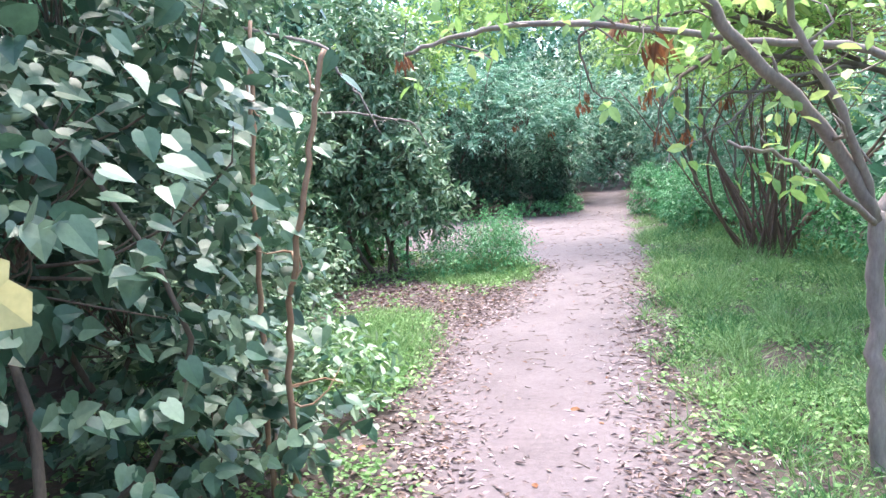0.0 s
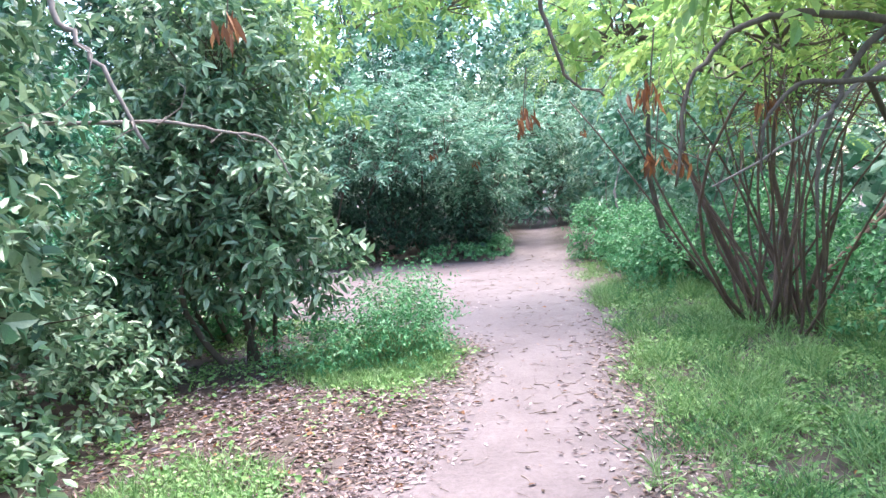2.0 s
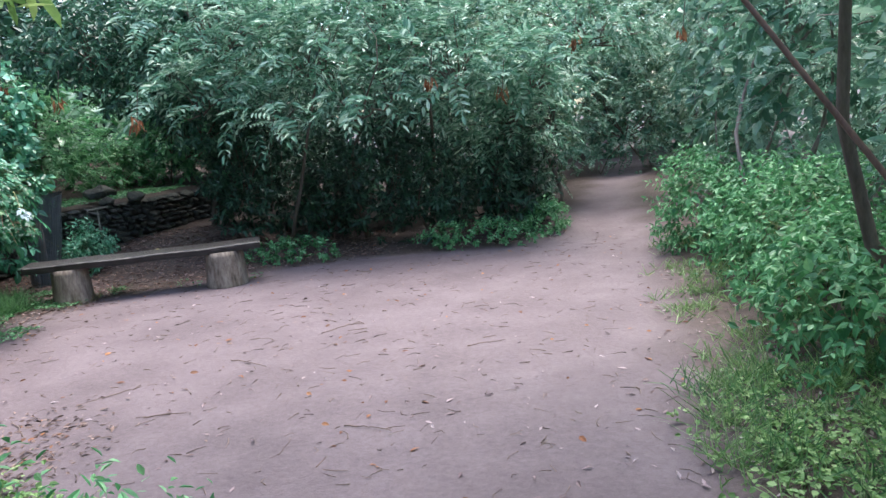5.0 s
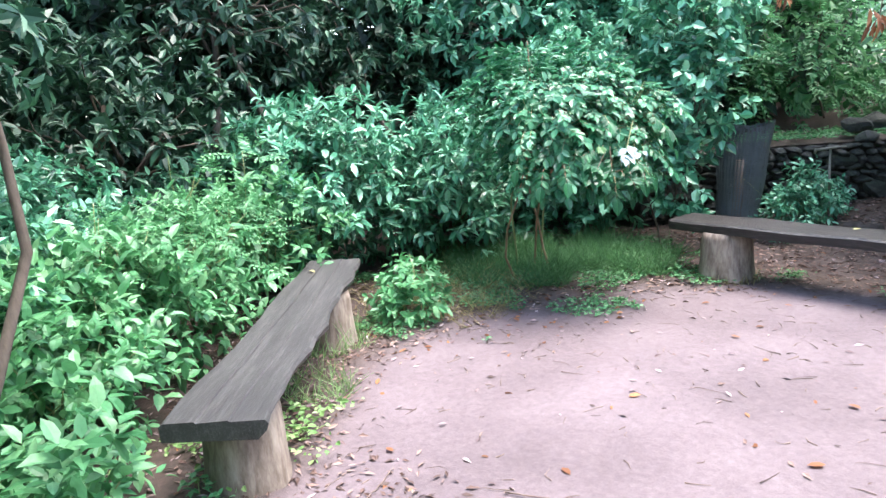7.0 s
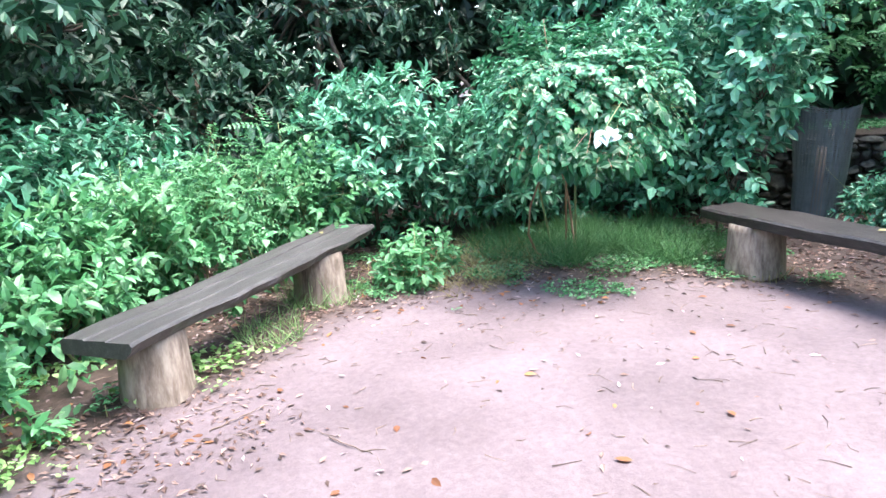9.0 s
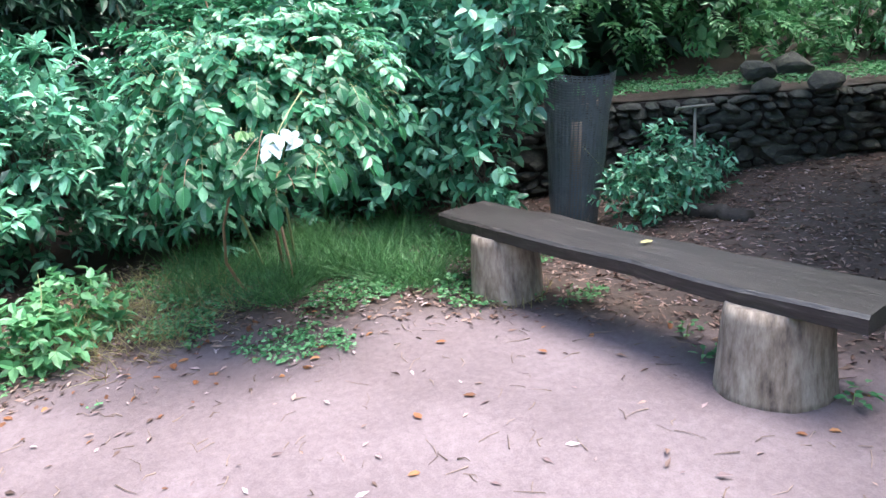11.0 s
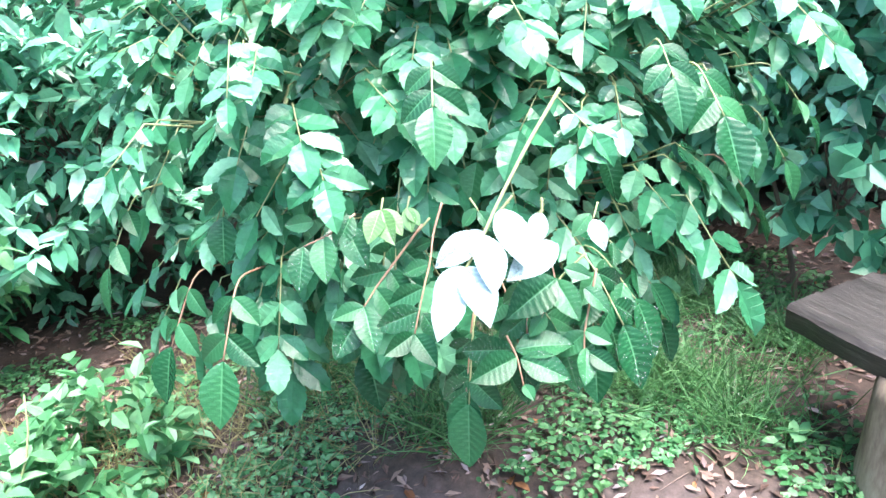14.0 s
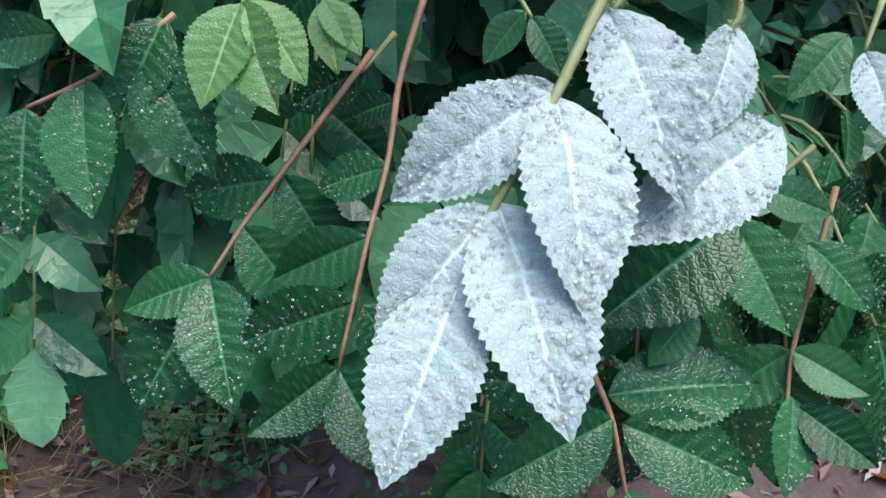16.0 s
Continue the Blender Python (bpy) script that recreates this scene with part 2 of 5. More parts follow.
LITE = ([(0, 0, 0), (0.35, 0.46, 0.07), (0.35, -0.46, 0.07), (0.74, 0.33, 0.0), (0.74, -0.33, 0.0), (1, 0, -0.13)], [(0, 5, 3, 1), (0, 2, 4, 5)])
LOBED = ([(0, 0, 0), (-0.08, 0.34, 0.03), (0.28, 0.5, 0.04), (0.42, 0.3, 0.02), (0.72, 0.36, -0.02), (1, 0, -0.1), (0.72, -0.36, -0.02), (0.42, -0.3, 0.02),
          (0.28, -0.5, 0.04), (-0.08, -0.34, 0.03), (0.4, 0, -0.03)],
         [(0, 10, 2, 1), (10, 3, 2), (10, 4, 3), (10, 5, 4), (10, 6, 5), (10, 7, 6), (10, 8, 7), (0, 9, 8, 10)])
BLADE = ([(0, 0.5, 0), (0, -0.5, 0), (0.5, 0.4, 0.0), (0.5, -0.4, 0.0), (0.85, 0.2, -0.09), (0.85, -0.2, -0.09), (1, 0, -0.2)],
         [(0, 1, 3, 2), (2, 3, 5, 4), (4, 5, 6)])
def tooth_outline(k=6):
    """A toothed, folded leaflet of few faces."""
    v, f = [(0, 0, 0)], []
    for i in range(1, k):
        u = i / k
        w = 0.5 * math.sin(math.pi * u ** 0.85) ** 0.8
        v += [(u, 0, -0.03 - 0.12 * u * u), (u + 0.03, w * 1.04, 0.05 - 0.1 * u * u), (u + 0.035, w * 0.9, 0.045 - 0.1 * u * u), (u + 0.03, -w * 1.04, 0.05 - 0.1 * u * u), (u + 0.035, -w * 0.9, 0.045 - 0.1 * u * u)]
    v.append((1, 0, -0.16))
    f += [(0, 1, 2), (0, 4, 1)]
    for i in range(k - 2):
        a, b = 1 + 5 * i, 6 + 5 * i
        f += [(a, b, b + 1, a + 2), (a, a + 2, a + 1), (a, a + 4, b + 3, b), (a, a + 3, a + 4)]
    a = 1 + 5 * (k - 2)
    f += [(a, len(v) - 1, a + 1), (a, a + 3, len(v) - 1)]
    return v, f


TOOTH = tooth_outline()
HEART = ([(0.06, 0, 0), (-0.06, 0.2, 0.03), (0.08, 0.42, 0.06), (0.36, 0.48, 0.06), (0.68, 0.3, 0.0), (1, 0, -0.12), (0.68, -0.3, 0.0), (0.36, -0.48, 0.06), (0.08, -0.42, 0.06), (-0.06, -0.2, 0.03), (0.4, 0, -0.02)],
         [(0, 10, 2, 1), (10, 3, 2), (10, 4, 3), (10, 5, 4), (10, 6, 5), (10, 7, 6), (10, 8, 7), (0, 9, 8, 10)])
SCRAP = ([(0, 0, 0), (0.35, 0.4, 0.1), (0.4, -0.4, 0.06), (1, 0.05, 0.02)], [(0, 2, 3), (0, 3, 1)])


def leaves(P, D, N, length, width, shape):
    """Vertices and faces of many leaves: bases P, directions D, upper sides N."""
    tv, tf = np.array(shape[0], float), shape[1]
    D = unit(D)
    S = unit(np.cross(N, D))
    U = np.cross(D, S)
    n = len(P)
    length, width = np.broadcast_to(length, n), np.broadcast_to(width, n)
    bend = rng.uniform(0.3, 1.8, n)
    V = (P[:, None] + D[:, None] * (tv[:, 0] * length[:, None])[..., None] + S[:, None] * (tv[:, 1] * width[:, None])[..., None]
         + U[:, None] * (tv[:, 2] * (length * bend)[:, None])[..., None])
    k = len(tv)
    F = [[i * k + a for a in f] for i in range(n) for f in tf]
    return V.reshape(-1, 3), F


def joined(sets):
    vs, fs, o = [], [], 0
    for v, f in sets:
        vs.append(np.asarray(v))
        fs += [[a + o for a in q] for q in f]
        o += len(v)
    return np.concatenate(vs), fs


def tube(points, r0, r1, sides=6):
    p = np.array(points, float)
    k = len(p)
    d = unit(np.gradient(p, axis=0))
    ref = np.array([0.31, 0.87, 0.11])
    s = unit(np.cross(d, ref))
    u = np.cross(d, s)
    r = np.linspace(r0, r1, k)
    a = np.arange(sides) * 2 * np.pi / sides
    V = p[:, None] + r[:, None, None] * (np.cos(a)[None, :, None] * s[:, None] + np.sin(a)[None, :, None] * u[:, None])
    F = [[i * sides + j, i * sides + (j + 1) % sides, (i + 1) * sides + (j + 1) % sides, (i + 1) * sides + j] for i in range(k - 1) for j in range(sides)]
    F.append(list(range(sides))[::-1])
    F.append([(k - 1) * sides + j for j in range(sides)])
    return V.reshape(-1, 3), F


def wander(a, b, steps=7, wob=0.08, sag=0.0):
    """A line from a to b that wavers and sags or arches."""
    a, b = np.array(a, float), np.array(b, float)
    t = np.linspace(0, 1, steps)[:, None]
    L = np.linalg.norm(b - a)
    w = rng.normal(0, wob * L, 3) * np.sin(np.pi * t) + rng.normal(0, wob * L * 0.4, 3) * np.sin(2 * np.pi * t) + rng.normal(0, wob * L * 0.05, (steps, 3)) * np.sin(np.pi * t)
    return a + (b - a) * t + w + np.array([0, 0, -sag * L]) * np.sin(np.pi * t)


def lumps(p, s=1.7):
    return 0.5 * np.sin(p[:, 0] * 2.1 * s + 1.3) * np.sin(p[:, 1] * 1.7 * s + .4) + 0.5 * np.sin(p[:, 2] * 2.9 * s + p[:, 0] * s) * np.cos(p[:, 1] * 2.3 * s)


def on_blobs(blobs, n, inner=0.25):
    """n places in the outer layer of a group of ellipsoids, with the outward direction there."""
    c = np.array([b[:3] for b in blobs], float)
    r = np.array([b[3:6] for b in blobs], float)
    area = (r[:, 0] * r[:, 1] + r[:, 1] * r[:, 2] + r[:, 0] * r[:, 2])
    which = rng.choice(len(blobs), n, p=area / area.sum())
    d = unit(rng.normal(size=(n, 3)))
    d[:, 2] = np.where(d[:, 2] < -0.8, -d[:, 2], d[:, 2])
    p0 = c[which] + r[which] * d
    f = 1 + 0.22 * lumps(p0) + 0.16 * lumps(p0, 4.5) - np.abs(rng.normal(0, inner, n))
    p = c[which] + r[which] * d * np.maximum(f, 0.15)[:, None]
    out = unit(d / r[which])
    keep = p[:, 2] > 0.04
    return p[keep], out[keep]


def sprays(p, out, per, size, shape, aspect, twig=0.22, droop=0.35, face=0.9):
    """Clumps: at each place a twig with several leaves set along it."""
    n = len(p)
    td = unit(out * 0.9 + rng.normal(0, 0.45, (n, 3)) + np.array([0, 0, 0.15]))
    t = np.tile(np.linspace(0.05, 1, per), (n, 1)) + rng.normal(0, 0.05, (n, per))
    base = p[:, None] + td[:, None] * (t * twig)[..., None]
    side = unit(np.cross(td, rng.normal(size=(n, 3))))
    other = np.cross(td, side)
    ang = np.arange(per) * 2.4 + rng.uniform(0, 6, (n, 1))
    d = td[:, None] * 0.75 + np.cos(ang)[..., None] * side[:, None] + np.sin(ang)[..., None] * other[:, None]
    d = d + np.array([0, 0, -droop])
    N = out[:, None] * 0.55 + np.array([0, 0, face]) + rng.normal(0, 0.35, (n, per, 3))
    m = n * per
    L = size * rng.uniform(0.6, 1.25, m)
    return leaves(base.reshape(m, 3), d.reshape(m, 3), N.reshape(m, 3), L, L * aspect, shape)


def feathers(p, out, pairs, size, rach, aspect=0.42, droop=0.4):
    """Pinnate leaves: leaflets in pairs along a drooping rib."""
    n = len(p)
    d = unit(out * np.array([1, 1, 0.5]) + rng.normal(0, 0.5, (n, 3)) + np.array([0, 0, 0.1]))
    N = unit(np.array([0, 0, 1.0]) + out * 0.4 + rng.normal(0, 0.25, (n, 3)))
    s = unit(np.cross(N, d))
    sc = rng.uniform(0.7, 1.25, n)
    P, D, Nn, L = [], [], [], []
    for i in range(pairs):
        t = (i + 0.7) / (pairs + 0.3)
        at = p + d * (rach * t * sc)[:, None] + np.array([0, 0, -droop]) * (rach * t * t * sc)[:, None]
        for sgn in (1, -1):
            P.append(at)
            D.append(d * 0.55 + s * sgn + np.array([0, 0, -0.15]))
            Nn.append(N + rng.normal(0, 0.15, (n, 3)))
            L.append(size * sc * (1.1 - 0.5 * abs(t - 0.45)))
    P.append(p + d * (rach * sc)[:, None] + np.array([0, 0, -droop]) * (rach * sc)[:, None])
    D.append(d + np.array([0, 0, -droop]))
    Nn.append(N)
    L.append(size * sc)
    P, D, Nn, L = np.concatenate(P), np.concatenate(D), np.concatenate(Nn), np.concatenate(L)
    return leaves(P, D, Nn, L, L * aspect, LITE)


def bush(name, label, category, blobs, stems, leafing, material, bark=None, n=500, group="", inner=0.25, stem_r=0.03, twigs=40, core=0.45, fan=0.0, sway=0.1):
    """A shrub or tree: its stems from the ground, its twigs and its crown of leaves. leafing: a function of places and outward directions."""
    bark = bark or M_BARK
    base = stems[0] if stems else blobs[0][:2]
    th = thing(name, label, category, (base[0], base[1], 0), group)
    inv = Matrix.Translation((-base[0], -base[1], 0))
    p, out = on_blobs(blobs, int(n * 1.15), inner)
    cp, co = on_blobs([(*b[:3], *[q * 0.68 for q in b[3:6]]) for b in blobs], int(n * core), 0.3)
    v, f = joined([leafing(p, out), sprays(cp, co, 4, min(0.2, 0.22 * min(min(b[3:6]) for b in blobs)), LITE, 0.6, 0.15)])
    crown = raw("crown", v, f, material, th)
    crown.matrix_parent_inverse = inv
    centres = [np.array(b[:3]) for b in blobs]
    for k, (sx, sy) in enumerate(stems):
        c = min(centres, key=lambda q: (q[0] - sx) ** 2 + (q[1] - sy) ** 2 + 0.1 * rng.random())
        top = c + np.array([rng.normal(0, 0.15), rng.normal(0, 0.15), 0.4])
        if fan:
            top = np.array([sx + rng.normal(0, fan), sy + rng.normal(0, fan), rng.uniform(1.8, 2.9)])
        s = raw("stem", *tube(wander((sx, sy, -0.05), top, 8, sway), stem_r * rng.uniform(0.8, 1.2) * (2.4 if fan and k % 8 == 0 else 1), stem_r * 0.35, 7), bark, th, smooth=True)
        s.matrix_parent_inverse = inv
    if twigs:
        pick = rng.choice(len(p), min(twigs, len(p)), replace=False)
        sets = []
        for i in pick:
            c = min(centres, key=lambda q: np.sum((q - p[i]) ** 2))
            a = c + (p[i] - c) * 0.15 - np.array([0, 0, 0.25])
            sets.append(tube(wander(a, p[i], 5, 0.12), stem_r * 0.35, 0.003, 4))
        tw = raw("branch_network", *joined(sets), bark, th, smooth=True)
        tw.matrix_parent_inverse = inv
        tw["kind"] = "stuff"
    return th


def oval(per=9, size=0.07, aspect=0.48, **k):
    return lambda p, o: sprays(p, o, per, size * 1.38, LITE, aspect, **k)


def whorled(per=8, size=0.1, aspect=0.4, twig=0.07):
    """Rosettes of leaves spread flat round the ends of the twigs."""
    return lambda p, o: sprays(p, o, per, size, OVAL, aspect, twig=twig, droop=0.15, face=1.5)


def lobed(per=6, size=0.09, aspect=0.85, **k):
    return lambda p, o: sprays(p, o, per, size, HEART, aspect, **k)


def feathery(pairs=6, size=0.05, rach=0.22, **k):
    return lambda p, o: feathers(p, o, pairs, size, rach, **k)


# ---- plan of the trodden ground ----
LEFT = [(-6, 0.5), (0, 0.6), (3.3, 0.62), (4.8, 0.55), (6.4, 0.6), (7.6, 0.85), (9.0, 1.6), (10.2, 1.75), (11.3, 1.5), (12.0, -0.2), (12.4, -0.75), (13.2, -2.0),
        (14.0, -2.7), (15.0, -2.6), (15.8, -2.4), (16.5, -2.1), (17.0, -1.5), (17.5, -0.7), (18.1, 0.6), (18.15, 2.6), (18.6, 3.4), (21, 3.9), (25, 4.9), (40, 8.5)]
RIGHT = [(-6, 1.8), (0, 1.8), (3.3, 2.0), (4.4, 2.2), (6, 2.45), (8.6, 2.95), (10.6, 3.45), (12.5, 3.7), (14, 3.9), (15.5, 4.15), (18.2, 4.7), (21, 4.85), (25, 5.8), (40, 9.4)]


def edges(y):
    return np.interp(y, *zip(*LEFT)), np.interp(y, *zip(*RIGHT))


def trodden(x, y):
    a, b = edges(y)
    w = 0.16 * lumps(np.stack([x, y, x * 0 + 0.3], -1).reshape(-1, 3), 2.6).reshape(np.shape(x))
    return np.clip((np.minimum(x - a, b - x) + w) / 0.45 + 0.5, 0, 1)


def height(x, y):
    """The lie of the land."""
    m = trodden(x, y)
    h = 0.03 * (1 - m) + 0.02 * np.sin(x * 1.3) * np.sin(y * 0.9) * (1 - m)
    h = h + 0.1 * np.clip((x - 4.0) / 3, 0, 1) + 0.02 * np.clip(y - 19, 0, 20)
    bank = np.clip((y - 17.6) / 2.2, 0, 1) * np.clip((-0.6 - x) / 1.2, 0, 1)
    return h + 0.22 * bank


def ground():
    xs = np.concatenate([[-900, -200, -60, -25, -14], np.arange(-9, 10.01, 0.09), [14, 25, 60, 200, 900]])
    ys = np.concatenate([[-900, -200, -60, -25, -12, -8], np.arange(-5, 27.01, 0.09), [32, 40, 60, 200, 900]])
    X, Y = np.meshgrid(xs, ys)
    m = trodden(X, Y)
    Z = height(X, Y) + rng.normal(0, 0.0035, X.shape) * (2.2 - 1.4 * m)
    w, h = len(xs), len(ys)
    idx = np.arange(w * h).reshape(h, w)
    F = np.stack([idx[:-1, :-1], idx[:-1, 1:], idx[1:, 1:], idx[1:, :-1]], -1).reshape(-1, 4)
    ob = raw("ground", np.stack([X, Y, Z], -1).reshape(-1, 3), F.tolist(), M_GROUND, smooth=True)
    at = ob.data.attributes.new("trodden", "FLOAT", "POINT")
    at.data.foreach_set("value", m.reshape(-1).astype(np.float32))
    tagged(ob, "pinkish-brown trodden earth with dark soil at its verges", "ground", kind="structure")


ground()


def scatter(n, x0, x1, y0, y1, test):
    x, y = rng.uniform(x0, x1, n), rng.uniform(y0, y1, n)
    k = rng.random(n) < test(x, y)
    x, y = x[k], y[k]
    return np.stack([x, y, height(x, y)], -1)


def patchy(x, y, s=1.0):
    return 0.5 + 0.5 * lumps(np.stack([x, y, x * 0], -1), s)


def grass_mesh(P, hgt, wid, spread=0.55):
    n = len(P)
    D = np.stack([rng.normal(0, spread, n), rng.normal(0, spread, n), np.ones(n)], -1)
    N = np.stack([rng.normal(0, 1, n), rng.normal(0, 1, n), np.full(n, 0.6)], -1)
    return leaves(P, D, N, hgt * rng.uniform(0.5, 1.3, n), wid, BLADE)


def tufts(P, per, r):
    n = len(P)
    q = np.repeat(P, per, 0)
    q[:, :2] += rng.normal(0, r, (n * per, 2))
    return q


def flat_leaves(P, size, aspect, shape, lift=0.006, tilt=0.3):
    n = len(P)
    a = rng.uniform(0, 2 * np.pi, n)
    D = np.stack([np.cos(a), np.sin(a), rng.normal(0, tilt * 0.4, n)], -1)
    N = np.stack([rng.normal(0, tilt, n), rng.normal(0, tilt, n), np.ones(n)], -1)
    L = size * rng.uniform(0.5, 1.4, n)
    return leaves(P + np.array([0, 0, lift]), D, N, L, L * aspect, shape)


# ---- things: benches ----
def log_leg(at, r, h, parent, inv, lean=0.0):
    bm = bmesh.new()
    S, K = 28, 9
    rings = []
    ph = rng.uniform(0, 6)
    for k in range(K):
        z = -0.03 + (h + 0.03) * k / (K - 1)
        t = k / (K - 1)
        flare = 1.06 - 0.1 * t + 0.05 * (1 - t) ** 3
        if k == K - 1:
            flare *= 0.965
        ring = []
        for i in range(S):
            a = 2 * math.pi * i / S
            rr = r * flare * (1 + 0.035 * math.sin(2 * a + ph) + 0.02 * math.sin(5 * a + 2 * ph) + 0.012 * math.sin(11 * a + z * 9))
            ring.append(bm.verts.new((at[0] + rr * math.cos(a) + lean * z, at[1] + rr * math.sin(a), z)))
        rings.append(ring)
    for k in range(K - 1):
        for i in range(S):
            bm.faces.new((rings[k][i], rings[k][(i + 1) % S], rings[k + 1][(i + 1) % S], rings[k + 1][i]))
    bm.faces.new(rings[-1])
    bm.faces.new(rings[0][::-1])
    ob = part("log_leg", bm, M_LOG, parent, "stubby weathered debarked log", True)
    ob.matrix_parent_inverse = inv
    return ob


def plank_bench(label, centre, angle, length, width, thick, top, logs, r, wood):
    th = thing("log_bench", label, "bench", (centre[0], centre[1], 0), "plank benches in the clearing")
    inv = Matrix.Translation((-centre[0], -centre[1], 0))
    bm = bmesh.new()
    K = 36
    ph = rng.uniform(0, 6)
    cross = []
    for k in range(K + 1):
        u = -length / 2 + length * k / K
        wave = 0.012 * math.sin(u * 5 + ph) + 0.008 * math.sin(u * 13 + ph) + rng.normal(0, 0.003)
        wave2 = 0.012 * math.sin(u * 4 + 2 * ph) + rng.normal(0, 0.003)
        sag = -0.012 * math.cos(u / length * math.pi) + 0.004 * math.sin(7 * u)
        ends = 0.02 * math.sin(3 * ph) if k in (0, K) else 0
        row = []
        w = width / 2
        for v, z in ((-w + wave2, -thick * 0.95), (-w - 0.004 + wave2, -0.015), (-w + 0.012 + wave2, 0), (-w * 0.34, 0.003), (-w * 0.32, -0.004), (w * 0.3, 0.002), (w * 0.325, -0.004),
                     (w - 0.014 + wave, -0.002), (w + wave, -0.02), (w - 0.02 + wave * 1.8, -thick * 0.55), (w - 0.05 + wave, -thick)):
            row.append(bm.verts.new((u + ends * v, v, top + sag + z)))
        cross.append(row)
    m = len(cross[0])
    for k in range(K):
        for j in range(m):
            bm.faces.new((cross[k][j], cross[k + 1][j], cross[k + 1][(j + 1) % m], cross[k][(j + 1) % m]))
    bm.faces.new(cross[0])
    bm.faces.new(cross[-1][::-1])
    bmesh.ops.recalc_face_normals(bm, faces=bm.faces)
    seat = part("seat", bm, wood, th, "dark weathered rough-sawn plank with wavy edge")
    seat.matrix_local = pose(0, 0, 0, 0, 0, angle)
    for (x, y), rr in zip(logs, r):
        log_leg((x, y), rr, top - thick + 0.004, th, inv)
    return th


plank_bench("dark weathered plank bench on two pale log stumps beside nettles", (-1.94, 12.78), -24.5, 2.9, 0.43, 0.085, 0.485, [(-0.98, 12.33), (-2.62, 13.12)], (0.19, 0.19), M_PLANK)
plank_bench("dark wet plank bench on two log stumps before a dark shrub", (-1.56, 16.8), 16.5, 2.62, 0.42, 0.085, 0.5, [(-2.36, 16.5), (-0.7, 17.0)], (0.205, 0.23), M_WETPLANK)

# ---- shrubs beside the path ----
bush("leafy_shrub", "overhanging broad-leaved green shrub beside the path", "shrub", [(-0.75, 2.6, 1.5, 0.95, 1.0, 1.2), (-0.95, 3.9, 0.9, 1.0, 0.9, 1.0), (-1.0, 3.6, 2.4, 1.2, 1.2, 0.9), (-0.25, 3.3, 0.35, 0.55, 0.9, 0.4)],
     [(-0.9, 2.7), (-0.8, 3.4), (-1.2, 3.9), (-0.6, 2.3)], lobed(7, 0.1), M_IVY, n=800, inner=0.38, stem_r=0.022, twigs=140, core=0.2)
bush("leafy_shrub", "tall dense green shrub behind the verge", "shrub", [(-1.7, 6.0, 1.6, 1.2, 1.4, 1.6), (-1.9, 7.8, 1.5, 1.2, 1.2, 1.5), (-1.9, 6.8, 3.2, 1.4, 1.6, 1.2)],
     [(-1.6, 6.2), (-1.9, 7.6)], oval(9, 0.08), M_GLOSSY, n=1300, twigs=100)
bush("glossy_shrub", "glossy dark green shrub on several thin stems", "shrub", [(-0.35, 10.1, 1.7, 0.85, 0.8, 0.9), (-0.1, 10.0, 1.05, 0.85, 0.7, 0.55), (-0.5, 10.4, 2.8, 0.9, 0.9, 0.9), (-1.1, 10.3, 1.2, 0.8, 0.8, 1.0)],
     [(-0.15, 9.95), (-0.3, 10.15), (-0.05, 10.2), (-0.4, 9.9), (-1.0, 10.2)], oval(9, 0.09, 0.42, twig=0.18), M_GLOSSY, n=1300, inner=0.3, stem_r=0.028, twigs=120, core=0.2)
bush("tall_weed", "pale green bushy weed beside the path", "plant", [(1.05, 9.7, 0.3, 0.55, 0.55, 0.4), (0.5, 9.5, 0.2, 0.5, 0.4, 0.25), (1.3, 10.2, 0.35, 0.35, 0.5, 0.42)],
     [(1.0, 9.7), (1.2, 10.0)], oval(8, 0.035, 0.4, twig=0.22), M_FRESH, M_STEM, n=800, inner=0.45, stem_r=0.008, twigs=80, core=0.0)
bush("small_weed", "pale fresh weed at the end of the bench", "plant", [(-2.85, 13.75, 0.12, 0.3, 0.25, 0.2), (-3.1, 13.95, 0.15, 0.3, 0.25, 0.22)], [(-2.85, 13.75)], oval(7, 0.06, 0.6, twig=0.1), M_FRESH, M_STEM, n=110, stem_r=0.006, twigs=0, core=0.0)
for blobs, nn in ([[(-3.6, 1.0, 2.0, 1.5, 2.5, 2.6), (-3.0, 4.6, 2.2, 1.4, 2.0, 2.6)], 1000], [[(-3.8, 8.6, 2.0, 1.5, 2.2, 2.6), (-3.0, 10.6, 3.2, 1.3, 1.4, 1.6)], 900],
                  [[(-2.0, -2.5, 2.0, 1.8, 2.5, 2.4)], 500]):
    bush("leafy_tree", "dense dark green thicket tree behind the shrubs", "tree", blobs, [b[:2] for b in blobs], oval(9, 0.1), M_DARK, n=nn, stem_r=0.06, twigs=60)

# right of the path
fan_stems = [(4.9 + 0.35 * math.cos(2.4 * k) * (k / 34) ** 0.5, 10.0 + 0.55 * math.sin(2.4 * k) * (k / 34) ** 0.5) for k in range(34)]
bush("spreading_shrub", "leaning dark-stemmed shrub with bare tangled branches", "shrub", [(5.3, 10.2, 2.6, 1.2, 1.5, 1.2), (4.9, 8.2, 2.9, 1.2, 1.5, 0.9)],
     fan_stems, feathery(7, 0.05, 0.24), M_YELLOW, M_REDBARK, n=500, inner=0.4, stem_r=0.02, twigs=320, core=0.0, fan=0.9, sway=0.055)
